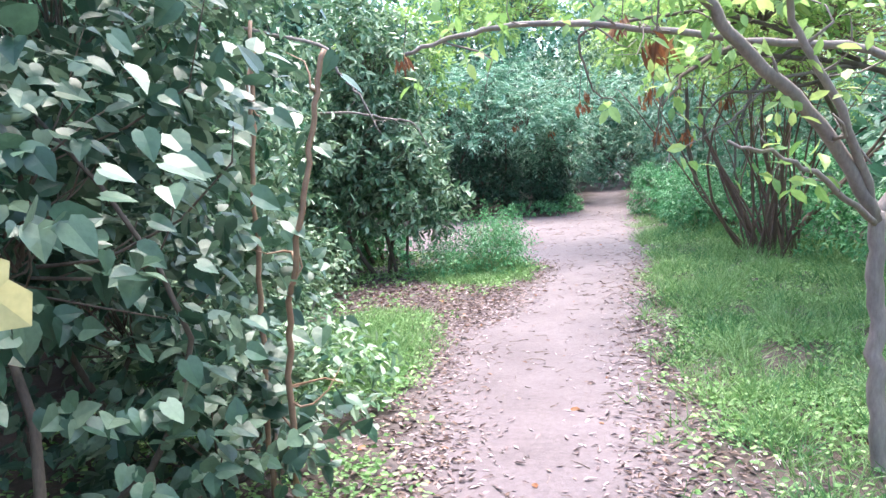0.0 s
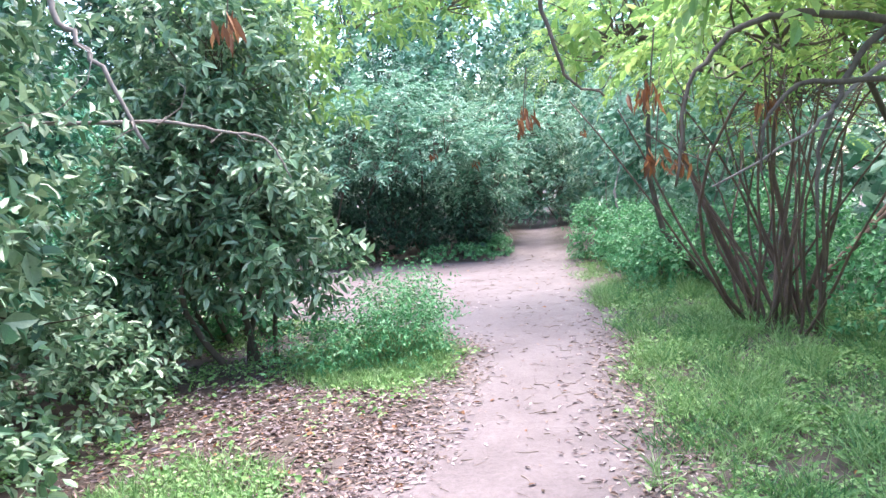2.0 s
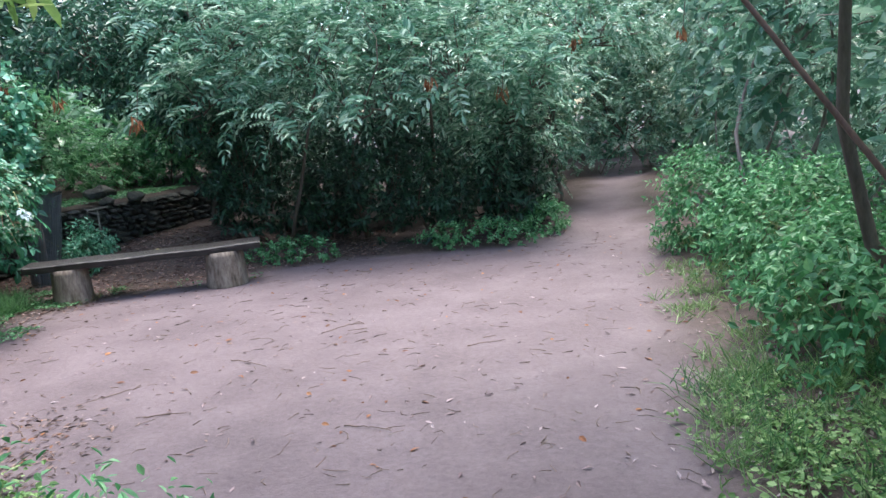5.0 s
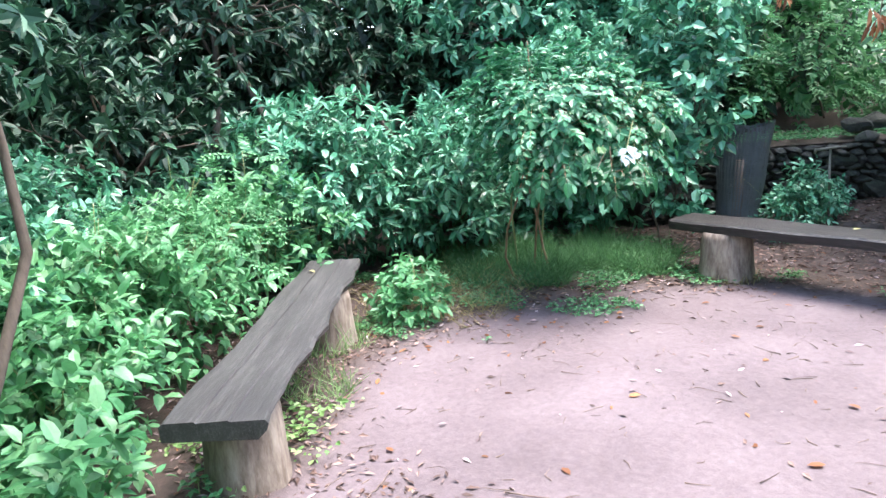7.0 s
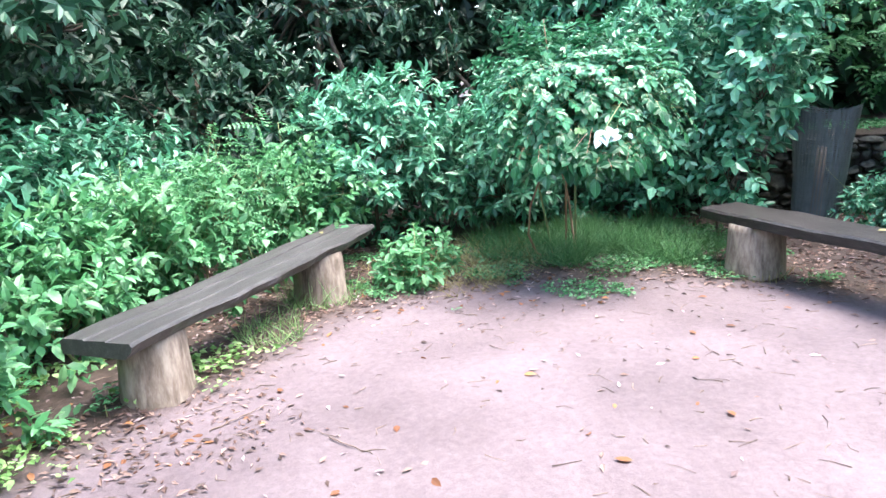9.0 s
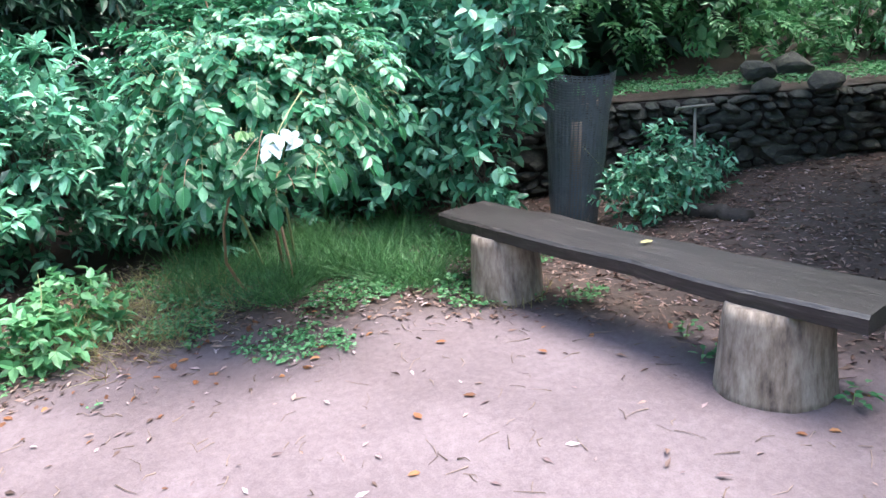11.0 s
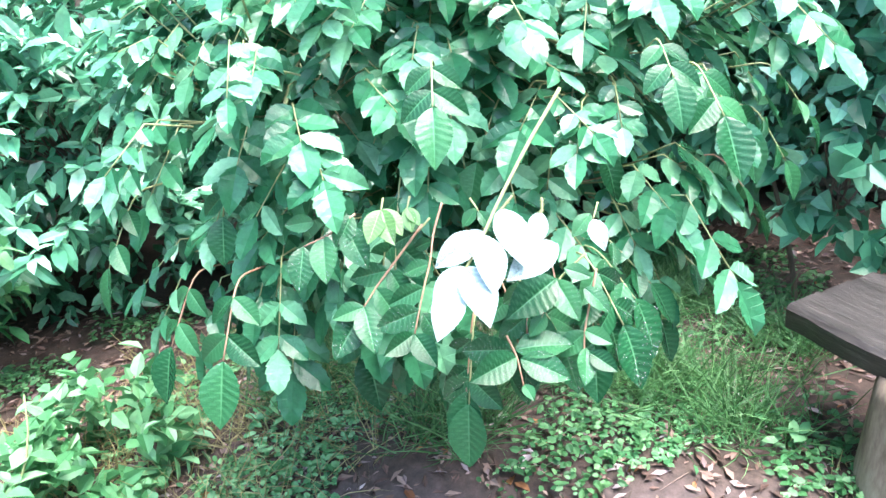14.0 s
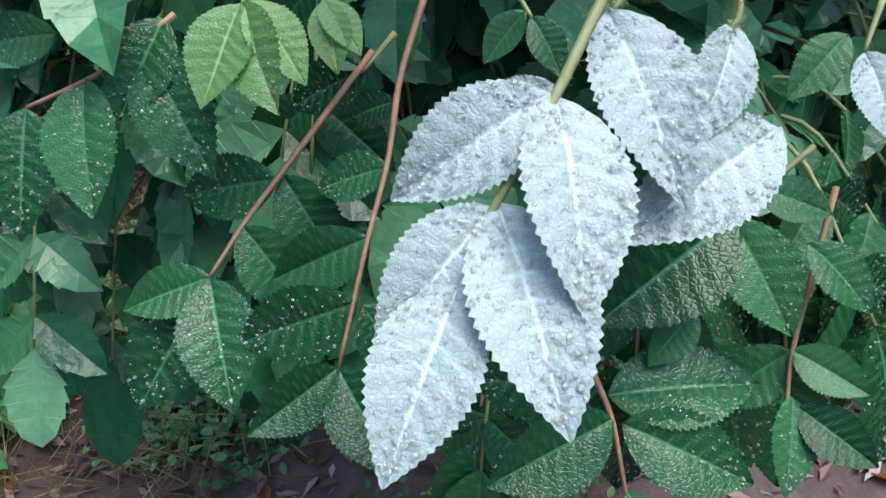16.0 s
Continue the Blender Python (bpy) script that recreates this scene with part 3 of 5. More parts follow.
bush("leafy_tree", "yellow-green feathery-leaved tree leaning over the path", "tree", [(4.6, 6.2, 3.3, 1.6, 1.8, 0.9), (5.2, 3.6, 2.9, 1.4, 2.0, 1.1), (4.3, 12.8, 3.6, 1.5, 1.8, 0.9)],
     [(5.4, 6.3), (5.4, 3.8), (5.6, 12.6)], feathery(7, 0.055, 0.26), M_YELLOW, n=1000, inner=0.3, stem_r=0.05, twigs=120)
bush("leafy_shrub", "low leafy green shrub beside the trodden earth", "shrub", [(4.85, 13.2, 0.4, 0.6, 1.0, 0.5), (5.3, 15.0, 0.5, 0.8, 1.2, 0.6), (5.0, 17.0, 0.5, 0.5, 1.0, 0.6)],
     [(4.9, 13.2), (5.3, 15.0)], oval(9, 0.05, 0.5), M_FRESH, M_STEM, n=900, stem_r=0.012, twigs=60)
bush("thin_stemmed_tree", "tall tree with many thin upright stems", "tree", [(6.2, 14.0, 2.4, 1.1, 1.6, 2.0), (6.0, 17.2, 2.4, 1.0, 1.6, 2.0), (6.3, 20.5, 2.6, 1.0, 1.8, 2.2)],
     [(5.6, 13.4), (5.7, 14.0), (5.8, 14.6), (5.6, 16.4), (5.7, 17.0), (5.6, 17.6), (5.9, 18.4), (5.8, 19.5)], feathery(7, 0.045, 0.22), M_PINNATE, M_PALEBARK, n=1600, inner=0.3, stem_r=0.03, twigs=120)
for blobs, nn, mm in ([[(7.6, 1.0, 2.0, 1.5, 3.0, 2.4), (7.6, 6.5, 2.2, 1.5, 3.0, 2.6)], 900, M_YELLOW], [[(8.0, 12.0, 2.4, 1.4, 3.2, 3.0), (8.2, 18.0, 2.6, 1.5, 3.2, 3.0)], 900, M_PINNATE],
                      [[(5.5, -3.0, 2.0, 2.0, 2.5, 2.4)], 400, M_YELLOW]):
    bush("leafy_tree", "light green thicket tree along the path", "tree", blobs, [b[:2] for b in blobs], feathery(6, 0.07, 0.3), mm, n=nn, stem_r=0.07, twigs=60)

# ---- round the clearing ----
# Its whitish sky-lit top is put into the leaf tint.
bush("feathery_shrub", "large shrub with feathery leaves overhanging the bench", "shrub",
     [(0.1, 18.9, 2.75, 1.6, 1.1, 0.75), (2.2, 18.9, 2.45, 1.3, 1.0, 0.75), (-1.3, 19.3, 3.2, 1.3, 1.1, 0.8), (1.2, 19.8, 3.3, 1.8, 1.0, 0.8), (2.9, 19.6, 1.7, 0.7, 0.9, 0.8), (-0.3, 18.2, 2.0, 0.6, 0.5, 0.3), (-1.3, 18.5, 2.35, 0.8, 0.6, 0.45), (3.2, 18.6, 2.3, 0.7, 0.7, 0.5), (1.0, 17.9, 2.1, 0.6, 0.4, 0.3)],
     [(0.6, 19.6), (1.6, 19.4), (2.6, 19.8), (-0.4, 19.8), (1.1, 19.9)], feathery(5, 0.125, 0.34, aspect=0.36), M_PINNATE, n=1300, inner=0.35, stem_r=0.035, twigs=160, core=0.2)
# Fills the hollow under the feathery shrub; its shade is put into the leaf colour.
bush("leafy_shrub", "shrub below the feathery branches, shade put into its dark leaf colour", "shrub",
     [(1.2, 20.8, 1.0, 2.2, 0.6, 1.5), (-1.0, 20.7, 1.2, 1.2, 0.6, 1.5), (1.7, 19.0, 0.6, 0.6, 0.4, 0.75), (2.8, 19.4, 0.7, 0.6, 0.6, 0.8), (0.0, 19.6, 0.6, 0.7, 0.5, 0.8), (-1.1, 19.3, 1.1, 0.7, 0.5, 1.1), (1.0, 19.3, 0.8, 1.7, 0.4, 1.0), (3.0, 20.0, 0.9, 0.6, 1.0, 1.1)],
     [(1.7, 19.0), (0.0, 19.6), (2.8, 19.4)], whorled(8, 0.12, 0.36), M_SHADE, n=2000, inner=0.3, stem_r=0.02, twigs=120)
bush("leafy_tree", "dark tree arching over the far path", "tree", [(4.4, 22.6, 3.1, 1.5, 1.8, 0.8), (5.6, 25.6, 1.2, 1.3, 0.7, 1.3), (3.6, 21.5, 1.6, 0.6, 1.0, 1.4)], [(3.4, 22.4), (3.6, 21.4)], feathery(6, 0.08, 0.28), M_PINNATE, n=800, inner=0.25, stem_r=0.05, twigs=60)
bush("leafy_tree", "bright yellow-green feathery branches over the verge", "tree", [(4.1, 8.4, 2.75, 0.9, 1.2, 0.4), (3.6, 6.9, 2.9, 0.9, 0.8, 0.35), (4.6, 10.6, 2.9, 1.0, 1.2, 0.5)], [(5.6, 8.6)], feathery(6, 0.095, 0.3, aspect=0.5), M_YELLOW, n=420, inner=0.4, stem_r=0.04, twigs=60, core=0.0)
bush("small_tree", "small tree with yellowing leaves behind the glossy shrub", "tree", [(0.3, 11.2, 2.7, 0.6, 0.5, 0.5), (-0.3, 11.3, 3.3, 0.8, 0.6, 0.5), (0.7, 12.2, 3.8, 1.2, 1.0, 0.6), (1.9, 13.0, 4.2, 1.2, 1.2, 0.6)], [(-0.6, 10.9), (-0.5, 11.1), (-0.8, 11.0)], oval(7, 0.095, 0.45), M_YELLOW, n=430, inner=0.35, stem_r=0.03, twigs=30, core=0.0)
bush("leafy_tree", "dark green tree behind the feathery shrub", "tree", [(1.0, 22.6, 2.6, 3.0, 1.4, 3.0), (-2.4, 23.0, 2.8, 2.0, 1.6, 2.6)], [(1.0, 22.6), (-2.4, 23.0)], oval(9, 0.1), M_DARK, n=1000, stem_r=0.1, twigs=60)
bush("leafy_tree", "dark trees closing over the far path", "tree", [(3.2, 25.0, 2.2, 1.3, 2.0, 2.4), (7.6, 25.0, 2.2, 1.4, 2.0, 2.4), (5.4, 27.0, 3.6, 2.4, 1.5, 1.8), (6.3, 30.0, 1.6, 2.5, 1.0, 2.0)], [(3.2, 25.0), (7.6, 25.0)],
     oval(9, 0.1), M_GLOSSY, n=1300, stem_r=0.08, twigs=60)
bush("leafy_tree", "tall blue-green trees in the distance", "tree", [(2.0, 36.0, 5.0, 4.0, 3.0, 6.0), (9.0, 38.0, 5.0, 4.0, 3.0, 6.0), (-6.0, 32.0, 4.0, 4.0, 3.0, 5.0)], [(2.0, 36.0), (9.0, 38.0), (-6.0, 32.0)],
     oval(9, 0.22), M_DARK, n=3500, stem_r=0.2, twigs=60)

bush("nettle_clump", "bright green leafy weeds crowding the bench", "plant", [(-1.7, 11.5, 0.42, 1.0, 0.5, 0.5), (-3.0, 12.15, 0.5, 0.9, 0.6, 0.6), (-2.4, 11.75, 0.55, 0.9, 0.55, 0.5), (-0.8, 11.15, 0.28, 0.6, 0.45, 0.33), (-3.7, 12.9, 0.6, 0.5, 0.6, 0.55), (-0.4, 11.7, 0.3, 0.35, 0.3, 0.4)],
     [(-1.6, 11.7), (-3.0, 12.3)], whorled(7, 0.105, 0.52, 0.12), M_FRESH, M_STEM, n=950, inner=0.5, stem_r=0.01, twigs=90, core=0.2)
bush("feathery_weed", "tall airy weed with feathery fronds behind the bench", "plant", [(-2.9, 12.35, 0.85, 0.5, 0.4, 0.45), (-3.35, 12.7, 1.0, 0.4, 0.4, 0.45), (-2.4, 11.9, 0.8, 0.4, 0.4, 0.35)],
     [(-2.9, 12.3), (-3.3, 12.6), (-2.4, 11.9)], feathery(7, 0.04, 0.26, aspect=0.5, droop=0.2), M_FRESH, M_STEM, n=230, inner=0.5, stem_r=0.008, twigs=40, core=0.0)
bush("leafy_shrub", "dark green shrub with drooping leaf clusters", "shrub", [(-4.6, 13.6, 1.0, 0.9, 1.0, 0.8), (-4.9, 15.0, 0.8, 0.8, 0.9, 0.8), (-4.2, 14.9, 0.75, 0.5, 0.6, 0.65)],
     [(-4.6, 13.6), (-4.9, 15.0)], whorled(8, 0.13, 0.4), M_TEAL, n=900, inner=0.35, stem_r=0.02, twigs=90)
# The gloom under this tree's crown is put into its leaf colour.
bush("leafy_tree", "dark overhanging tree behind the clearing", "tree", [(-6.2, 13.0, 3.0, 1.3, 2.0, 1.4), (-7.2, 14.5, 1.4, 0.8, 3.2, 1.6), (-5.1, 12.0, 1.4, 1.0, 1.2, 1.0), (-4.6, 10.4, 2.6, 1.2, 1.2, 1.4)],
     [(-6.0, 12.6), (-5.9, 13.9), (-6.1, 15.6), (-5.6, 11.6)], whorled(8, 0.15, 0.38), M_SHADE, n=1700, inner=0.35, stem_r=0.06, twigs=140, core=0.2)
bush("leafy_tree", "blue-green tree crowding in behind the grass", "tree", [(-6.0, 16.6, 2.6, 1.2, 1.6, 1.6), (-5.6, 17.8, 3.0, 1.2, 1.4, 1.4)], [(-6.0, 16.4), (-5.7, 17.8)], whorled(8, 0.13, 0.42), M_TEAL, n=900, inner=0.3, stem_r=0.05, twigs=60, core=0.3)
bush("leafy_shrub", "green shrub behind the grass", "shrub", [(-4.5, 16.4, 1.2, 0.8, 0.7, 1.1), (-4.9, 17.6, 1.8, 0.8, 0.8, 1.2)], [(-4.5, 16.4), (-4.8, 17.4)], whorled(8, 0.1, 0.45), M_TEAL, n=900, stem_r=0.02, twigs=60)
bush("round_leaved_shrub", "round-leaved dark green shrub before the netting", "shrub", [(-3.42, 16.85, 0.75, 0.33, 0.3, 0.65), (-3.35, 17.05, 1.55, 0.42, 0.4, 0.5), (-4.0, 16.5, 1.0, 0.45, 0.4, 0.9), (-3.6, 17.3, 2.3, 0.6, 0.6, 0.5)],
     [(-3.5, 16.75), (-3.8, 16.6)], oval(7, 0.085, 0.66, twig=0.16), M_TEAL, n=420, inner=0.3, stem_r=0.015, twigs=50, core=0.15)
bush("terrace_shrub", "light green shrubs on the bank above the wall", "shrub", [(-5.2, 20.6, 1.9, 1.1, 1.4, 1.2), (-3.6, 22.6, 1.7, 1.4, 1.0, 1.2), (-5.4, 18.8, 2.2, 0.9, 1.0, 1.4), (-4.4, 21.8, 1.2, 0.7, 0.8, 0.7)], [(-5.2, 20.4), (-3.6, 22.4)],
     feathery(6, 0.085, 0.28), M_FRESH, n=1200, inner=0.3, stem_r=0.03, twigs=80)
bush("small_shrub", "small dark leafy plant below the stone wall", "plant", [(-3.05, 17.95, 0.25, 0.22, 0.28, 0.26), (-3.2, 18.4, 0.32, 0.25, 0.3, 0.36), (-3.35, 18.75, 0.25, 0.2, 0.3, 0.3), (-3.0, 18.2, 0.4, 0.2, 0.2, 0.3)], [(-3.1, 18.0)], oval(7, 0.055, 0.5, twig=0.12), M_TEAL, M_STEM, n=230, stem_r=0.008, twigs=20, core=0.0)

bush("leafy_tree", "dark tree hanging over the stone wall", "tree", [(-2.3, 20.0, 2.7, 1.2, 1.2, 0.5), (-3.2, 19.6, 3.2, 1.2, 1.2, 0.6), (-1.7, 19.3, 2.0, 0.5, 0.5, 0.45), (-1.6, 20.6, 1.3, 0.6, 0.5, 0.9)], [(-1.7, 20.7)], oval(8, 0.09, 0.45), M_DARK, n=900, inner=0.3, stem_r=0.06, twigs=60, core=0.3)

# woods that close the place
woods = [(-9, y, 2.5, 1.5, 2.6, 3.8) for y in range(-6, 30, 4)] + [(10, y, 2.5, 1.5, 2.6, 4.2) for y in range(-6, 30, 4)]
woods += [(x, 29 + (x % 3), 4.0, 2.6, 1.5, 5.5) for x in range(-8, 12, 3)] + [(x, -8, 2.5, 2.4, 1.5, 3.5) for x in range(-8, 12, 4)]
woods += [(-4.5, 24, 1.6, 2.5, 1.5, 1.8), (0.5, 23.5, 1.0, 2.5, 1.2, 1.4), (8.3, 22, 1.2, 1.6, 3.0, 1.6), (-7, 20, 2.0, 1.6, 3, 2.2), (-6.5, 9, 1.2, 1.6, 2.5, 1.6), (7.6, 9, 0.9, 1.2, 3.0, 1.3), (7.8, 15.5, 1.0, 1.0, 3.0, 1.4)]
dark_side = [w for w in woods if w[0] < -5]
# Shade-coloured woods, added to darken the gaps between the nearer leaves.
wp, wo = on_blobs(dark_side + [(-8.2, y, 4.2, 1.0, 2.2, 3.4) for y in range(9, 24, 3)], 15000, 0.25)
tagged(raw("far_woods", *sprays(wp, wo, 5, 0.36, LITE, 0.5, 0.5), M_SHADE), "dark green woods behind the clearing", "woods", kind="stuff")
wp, wo = on_blobs([w for w in woods if w[0] >= -5], 8000, 0.2)
tagged(raw("far_woods", *sprays(wp, wo, 5, 0.36, LITE, 0.5, 0.5), M_PINNATE), "dense green woods all round", "woods", kind="stuff")

# the bright bush at whose leaves the walk ends
bush("bramble_bush", "bright green bush with serrated compound leaves", "shrub", [(-2.95, 15.2, 1.35, 0.4, 0.5, 0.4), (-3.1, 15.05, 1.65, 0.45, 0.5, 0.3), (-2.9, 15.55, 1.6, 0.4, 0.4, 0.3)],
     [(-3.2, 15.3), (-3.3, 15.1)], feathery(3, 0.075, 0.2, aspect=0.55), M_TOOTHED, M_CANE, n=520, inner=0.3, stem_r=0.012, twigs=40, core=0.15)

# ---- grass and litter ----
def verge(x, y):
    return (1 - trodden(x, y)) ** 2


def near(x, y, cx, cy, rx, ry):
    return np.clip(1.4 - 1.4 * (((x - cx) / rx) ** 2 + ((y - cy) / ry) ** 2), 0, 1)


P = scatter(70000, 1.9, 6.2, 0, 18, lambda x, y: verge(x, y) * (0.12 + 0.88 * (patchy(x, y, 2.3) > 0.45)))
tagged(raw("grass", *grass_mesh(np.concatenate([tufts(P[:2600], 6, 0.035), tufts(P[2600:3500], 16, 0.04) - [0, 0, 0.005]]), 0.125, 0.008, 0.9), M_GRASS), "green grass on the verge of the path", "grass", kind="stuff")
P = scatter(30000, -1.2, 1.9, 2, 11, lambda x, y: verge(x, y) * np.maximum(near(x, y, 0.0, 6.0, 0.8, 1.6), near(x, y, 1.0, 9.6, 0.9, 1.0)))
tagged(raw("grass", *grass_mesh(tufts(P[:3500], 5, 0.03), 0.1, 0.008, 0.8), M_GRASS), "low grass under the shrubs", "grass", kind="stuff")
# Shade at the clearing's edge is put into the blade colour here.
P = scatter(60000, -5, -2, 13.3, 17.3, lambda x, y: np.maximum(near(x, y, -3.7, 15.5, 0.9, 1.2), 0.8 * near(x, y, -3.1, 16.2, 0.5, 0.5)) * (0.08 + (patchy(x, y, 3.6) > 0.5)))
tagged(raw("grass", *grass_mesh(tufts(P[:1100], 9, 0.03), 0.25, 0.005, 1.0), M_SHADEGRASS), "grass with shade in its colour at the edge of the clearing", "grass", kind="stuff")
P = scatter(40000, -4.4, -1.9, 13.2, 17.0, lambda x, y: verge(x, y) * (patchy(x, y, 3.1) > 0.55) * 0.5)
tagged(raw("ground_cover", *flat_leaves(tufts(P[:900], 8, 0.03), 0.03, 0.65, OVAL, 0.035, 0.6), M_MOSSLEAF), "low leafy weeds among the grass", "plants", kind="stuff")
P = scatter(900, 2.3, 5.4, 2.0, 13, lambda x, y: verge(x, y) * 0.5)
tagged(raw("grass", *grass_mesh(tufts(P[:150], 70, 0.07), 0.27, 0.006, 0.8), M_GRASS), "arching tufts of long grass on the verge", "grass", kind="stuff")
# These tufts take the shade-tinted copy of the verge grass.
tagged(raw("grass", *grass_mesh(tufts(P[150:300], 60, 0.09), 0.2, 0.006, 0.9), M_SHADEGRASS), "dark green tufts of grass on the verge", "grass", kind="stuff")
P = scatter(9000, -4.3, -2.4, 13.0, 17.5, lambda x, y: near(x, y, -3.3, 14.3, 0.9, 0.9))
tagged(raw("dry_grass", *grass_mesh(tufts(P[:260], 6, 0.04), 0.2, 0.004, 1.1), M_DRYGRASS), "dry pale grass among the leaves", "grass", kind="stuff")


P = scatter(130000, -0.8, 3.6, 1.5, 14, lambda x, y: np.clip(0.75 - np.minimum(np.abs(x - edges(y)[0]), np.abs(edges(y)[1] - x)) / 0.9, 0.02, 1) * np.clip((12 - y) / 6, 0.06, 1) * (0.3 + patchy(x, y, 1.5)) + 0.9 * near(x, y, 0.3, 8.0, 1.4, 1.7))
tagged(raw("leaf_litter", *flat_leaves(P[:9500], 0.055, 0.42, SCRAP), M_LITTER), "pale brown fallen leaves on the path", "leaves", kind="stuff")
P = scatter(60000, -0.9, 3.4, 1.5, 11.5, lambda x, y: np.clip(0.8 - np.minimum(np.abs(x - edges(y)[0]), np.abs(edges(y)[1] - x)) / 0.5, 0.01, 1) * (0.3 + patchy(x, y, 1.5)) + 0.9 * near(x, y, 0.2, 8.0, 1.4, 1.7))
tagged(raw("leaf_litter", *flat_leaves(P[:11000], 0.05, 0.45, SCRAP), M_BROWNLEAF), "dark brown fallen leaves along the edges of the path", "leaves", kind="stuff")
P = scatter(90000, -4.6, 1.0, 12.0, 20.5, lambda x, y: 0.012 + 0.9 * verge(x, y) * (0.4 + patchy(x, y, 2.2)) + 0.25 * (trodden(x, y) < 0.98) + 0.9 * near(x, y, -2.4, 18.8, 1.8, 2.2) + 0.5 * near(x, y, -0.5, 12.4, 0.8, 0.8))
tagged(raw("leaf_litter", *flat_leaves(P[:21000], 0.05, 0.45, SCRAP), M_BROWNLEAF), "red-brown rotting leaves at the edge of the clearing", "leaves", kind="stuff")
P = scatter(40000, -4.5, 4.5, 11, 20, lambda x, y: 0.04 + 0.5 * (1 - trodden(x, y)) + 0.3 * near(x, y, -2.6, 15.0, 0.7, 2.2) + 0.3 * near(x, y, -2.6, 19.3, 1.6, 1.4))
tagged(raw("leaf_litter", *flat_leaves(P[:4500], 0.05, 0.45, SCRAP), M_LITTER), "brown fallen leaves round the clearing", "leaves", kind="stuff")
P = scatter(9000, -4.5, 4.5, 2, 19, lambda x, y: 0.05 + 0.5 * near(x, y, -2.6, 14.6, 0.9, 1.5) + 1.0 * near(x, y, 0.2, 8.0, 1.2, 1.3) + 0.6 * near(x, y, -0.6, 12.2, 0.7, 0.8))
tagged(raw("leaf_litter", *flat_leaves(P[:2500], 0.055, 0.5, OVAL), M_RUST), "orange-brown fallen leaves", "leaves", kind="stuff")
P = scatter(9000, -3.5, 4.5, 3, 19, lambda x, y: 0.12 + 0.15 * trodden(x, y))
sets = []
for q in P[:2200]:
    a, L = rng.uniform(0, 6.28), rng.uniform(0.03, 0.14)
    d = np.array([math.cos(a), math.sin(a), 0])
    sets.append(tube([q + [0, 0, 0.004], q + d * L * 0.5 + [*rng.normal(0, 0.012, 2), 0.006], q + d * L + [0, 0, 0.004]], rng.uniform(0.0015, 0.0045), 0.0012, 4))
tagged(raw("twig_litter", *joined(sets), M_TWIG), "small dark twigs strewn on the earth", "twigs", kind="stuff")
P = scatter(8000, -3.8, -2.1, 13.6, 16.8, lambda x, y: 0.7 * (patchy(x, y, 2.5) > 0.6) * near(x, y, -2.8, 15.0, 0.9, 1.5))
tagged(raw("ground_cover", *flat_leaves(tufts(P[:330], 8, 0.022), 0.026, 0.7, OVAL, 0.02, 0.5), M_FRESH), "small round-leaved weeds on the soil", "plants", kind="stuff")
P = scatter(90000, -1.5, 6, 1.5, 13, lambda x, y: verge(x, y) * patchy(x, y, 1.6) ** 2 * (1 - 0.85 * near(x, y, 0.2, 8.2, 1.6, 1.6)))
tagged(raw("ground_cover", *flat_leaves(tufts(P[:9000], 6, 0.05), 0.036, 0.75, LITE, 0.05, 0.6), M_CLOVER), "low clover on the verges", "plants", kind="stuff")

# ---- the near leaves of the bright bush ----
def serrated_mesh(name, material, fold, curl, seedling):
    """One toothed leaflet, one unit long, its base at the origin, pointing along x."""
    r = random.Random(seedling)
    U, half = 44, 4
    V, F, veins = [], [], []
    for i in range(U + 1):
        u = i / U
        w = 0.3 * math.sin(math.pi * min(1, u ** 0.8)) ** 0.9 * (1 - 0.15 * u) if 0 < i < U else 0.004
        tooth = (1.035 if i % 2 else 0.955) if 1 < i < U - 1 else 1
        for j in range(-half, half + 1):
            v = (0, 0.07, 0.4, 0.72, 1.0)[abs(j)] * (1 if j > 0 else -1)
            ww = w * (tooth if abs(j) == half else 1)
            x = u + (0.008 if abs(j) == half and i % 2 else 0) + 0.05 * abs(v) * math.sin(math.pi * u)
            vein = 0.009 * math.cos(2 * math.pi * (u * 9 - abs(v) * 1.1)) * min(1, abs(v) * 1.5) * math.sin(math.pi * u)
            z = fold * abs(v) * w - curl * u * u + vein + 0.012 * math.sin(5 * u + v * 2 + seedling) - (0.01 if j == 0 else 0)
            V.append((x, ww * v, z + r.uniform(-0.001, 0.001)))
            veins.append(0.85 if j == 0 else 0.5 * max(0.0, math.cos(2 * math.pi * (u * 9 - abs(v) * 1.1))) ** 3 * (1.1 - abs(v)))
    m = 2 * half + 1
    for i in range(U):
        for j in range(m - 1):
            F.append((i * m + j, i * m + j + 1, (i + 1) * m + j + 1, (i + 1) * m + j))
    me = bpy.data.meshes.new(name)
    me.from_pydata(V, [], F)
    me.polygons.foreach_set("use_smooth", [True] * len(me.polygons))
    at = me.attributes.new("vein", "FLOAT", "POINT")
    at.data.foreach_set("value", veins)
    me.materials.append(material)
    return me


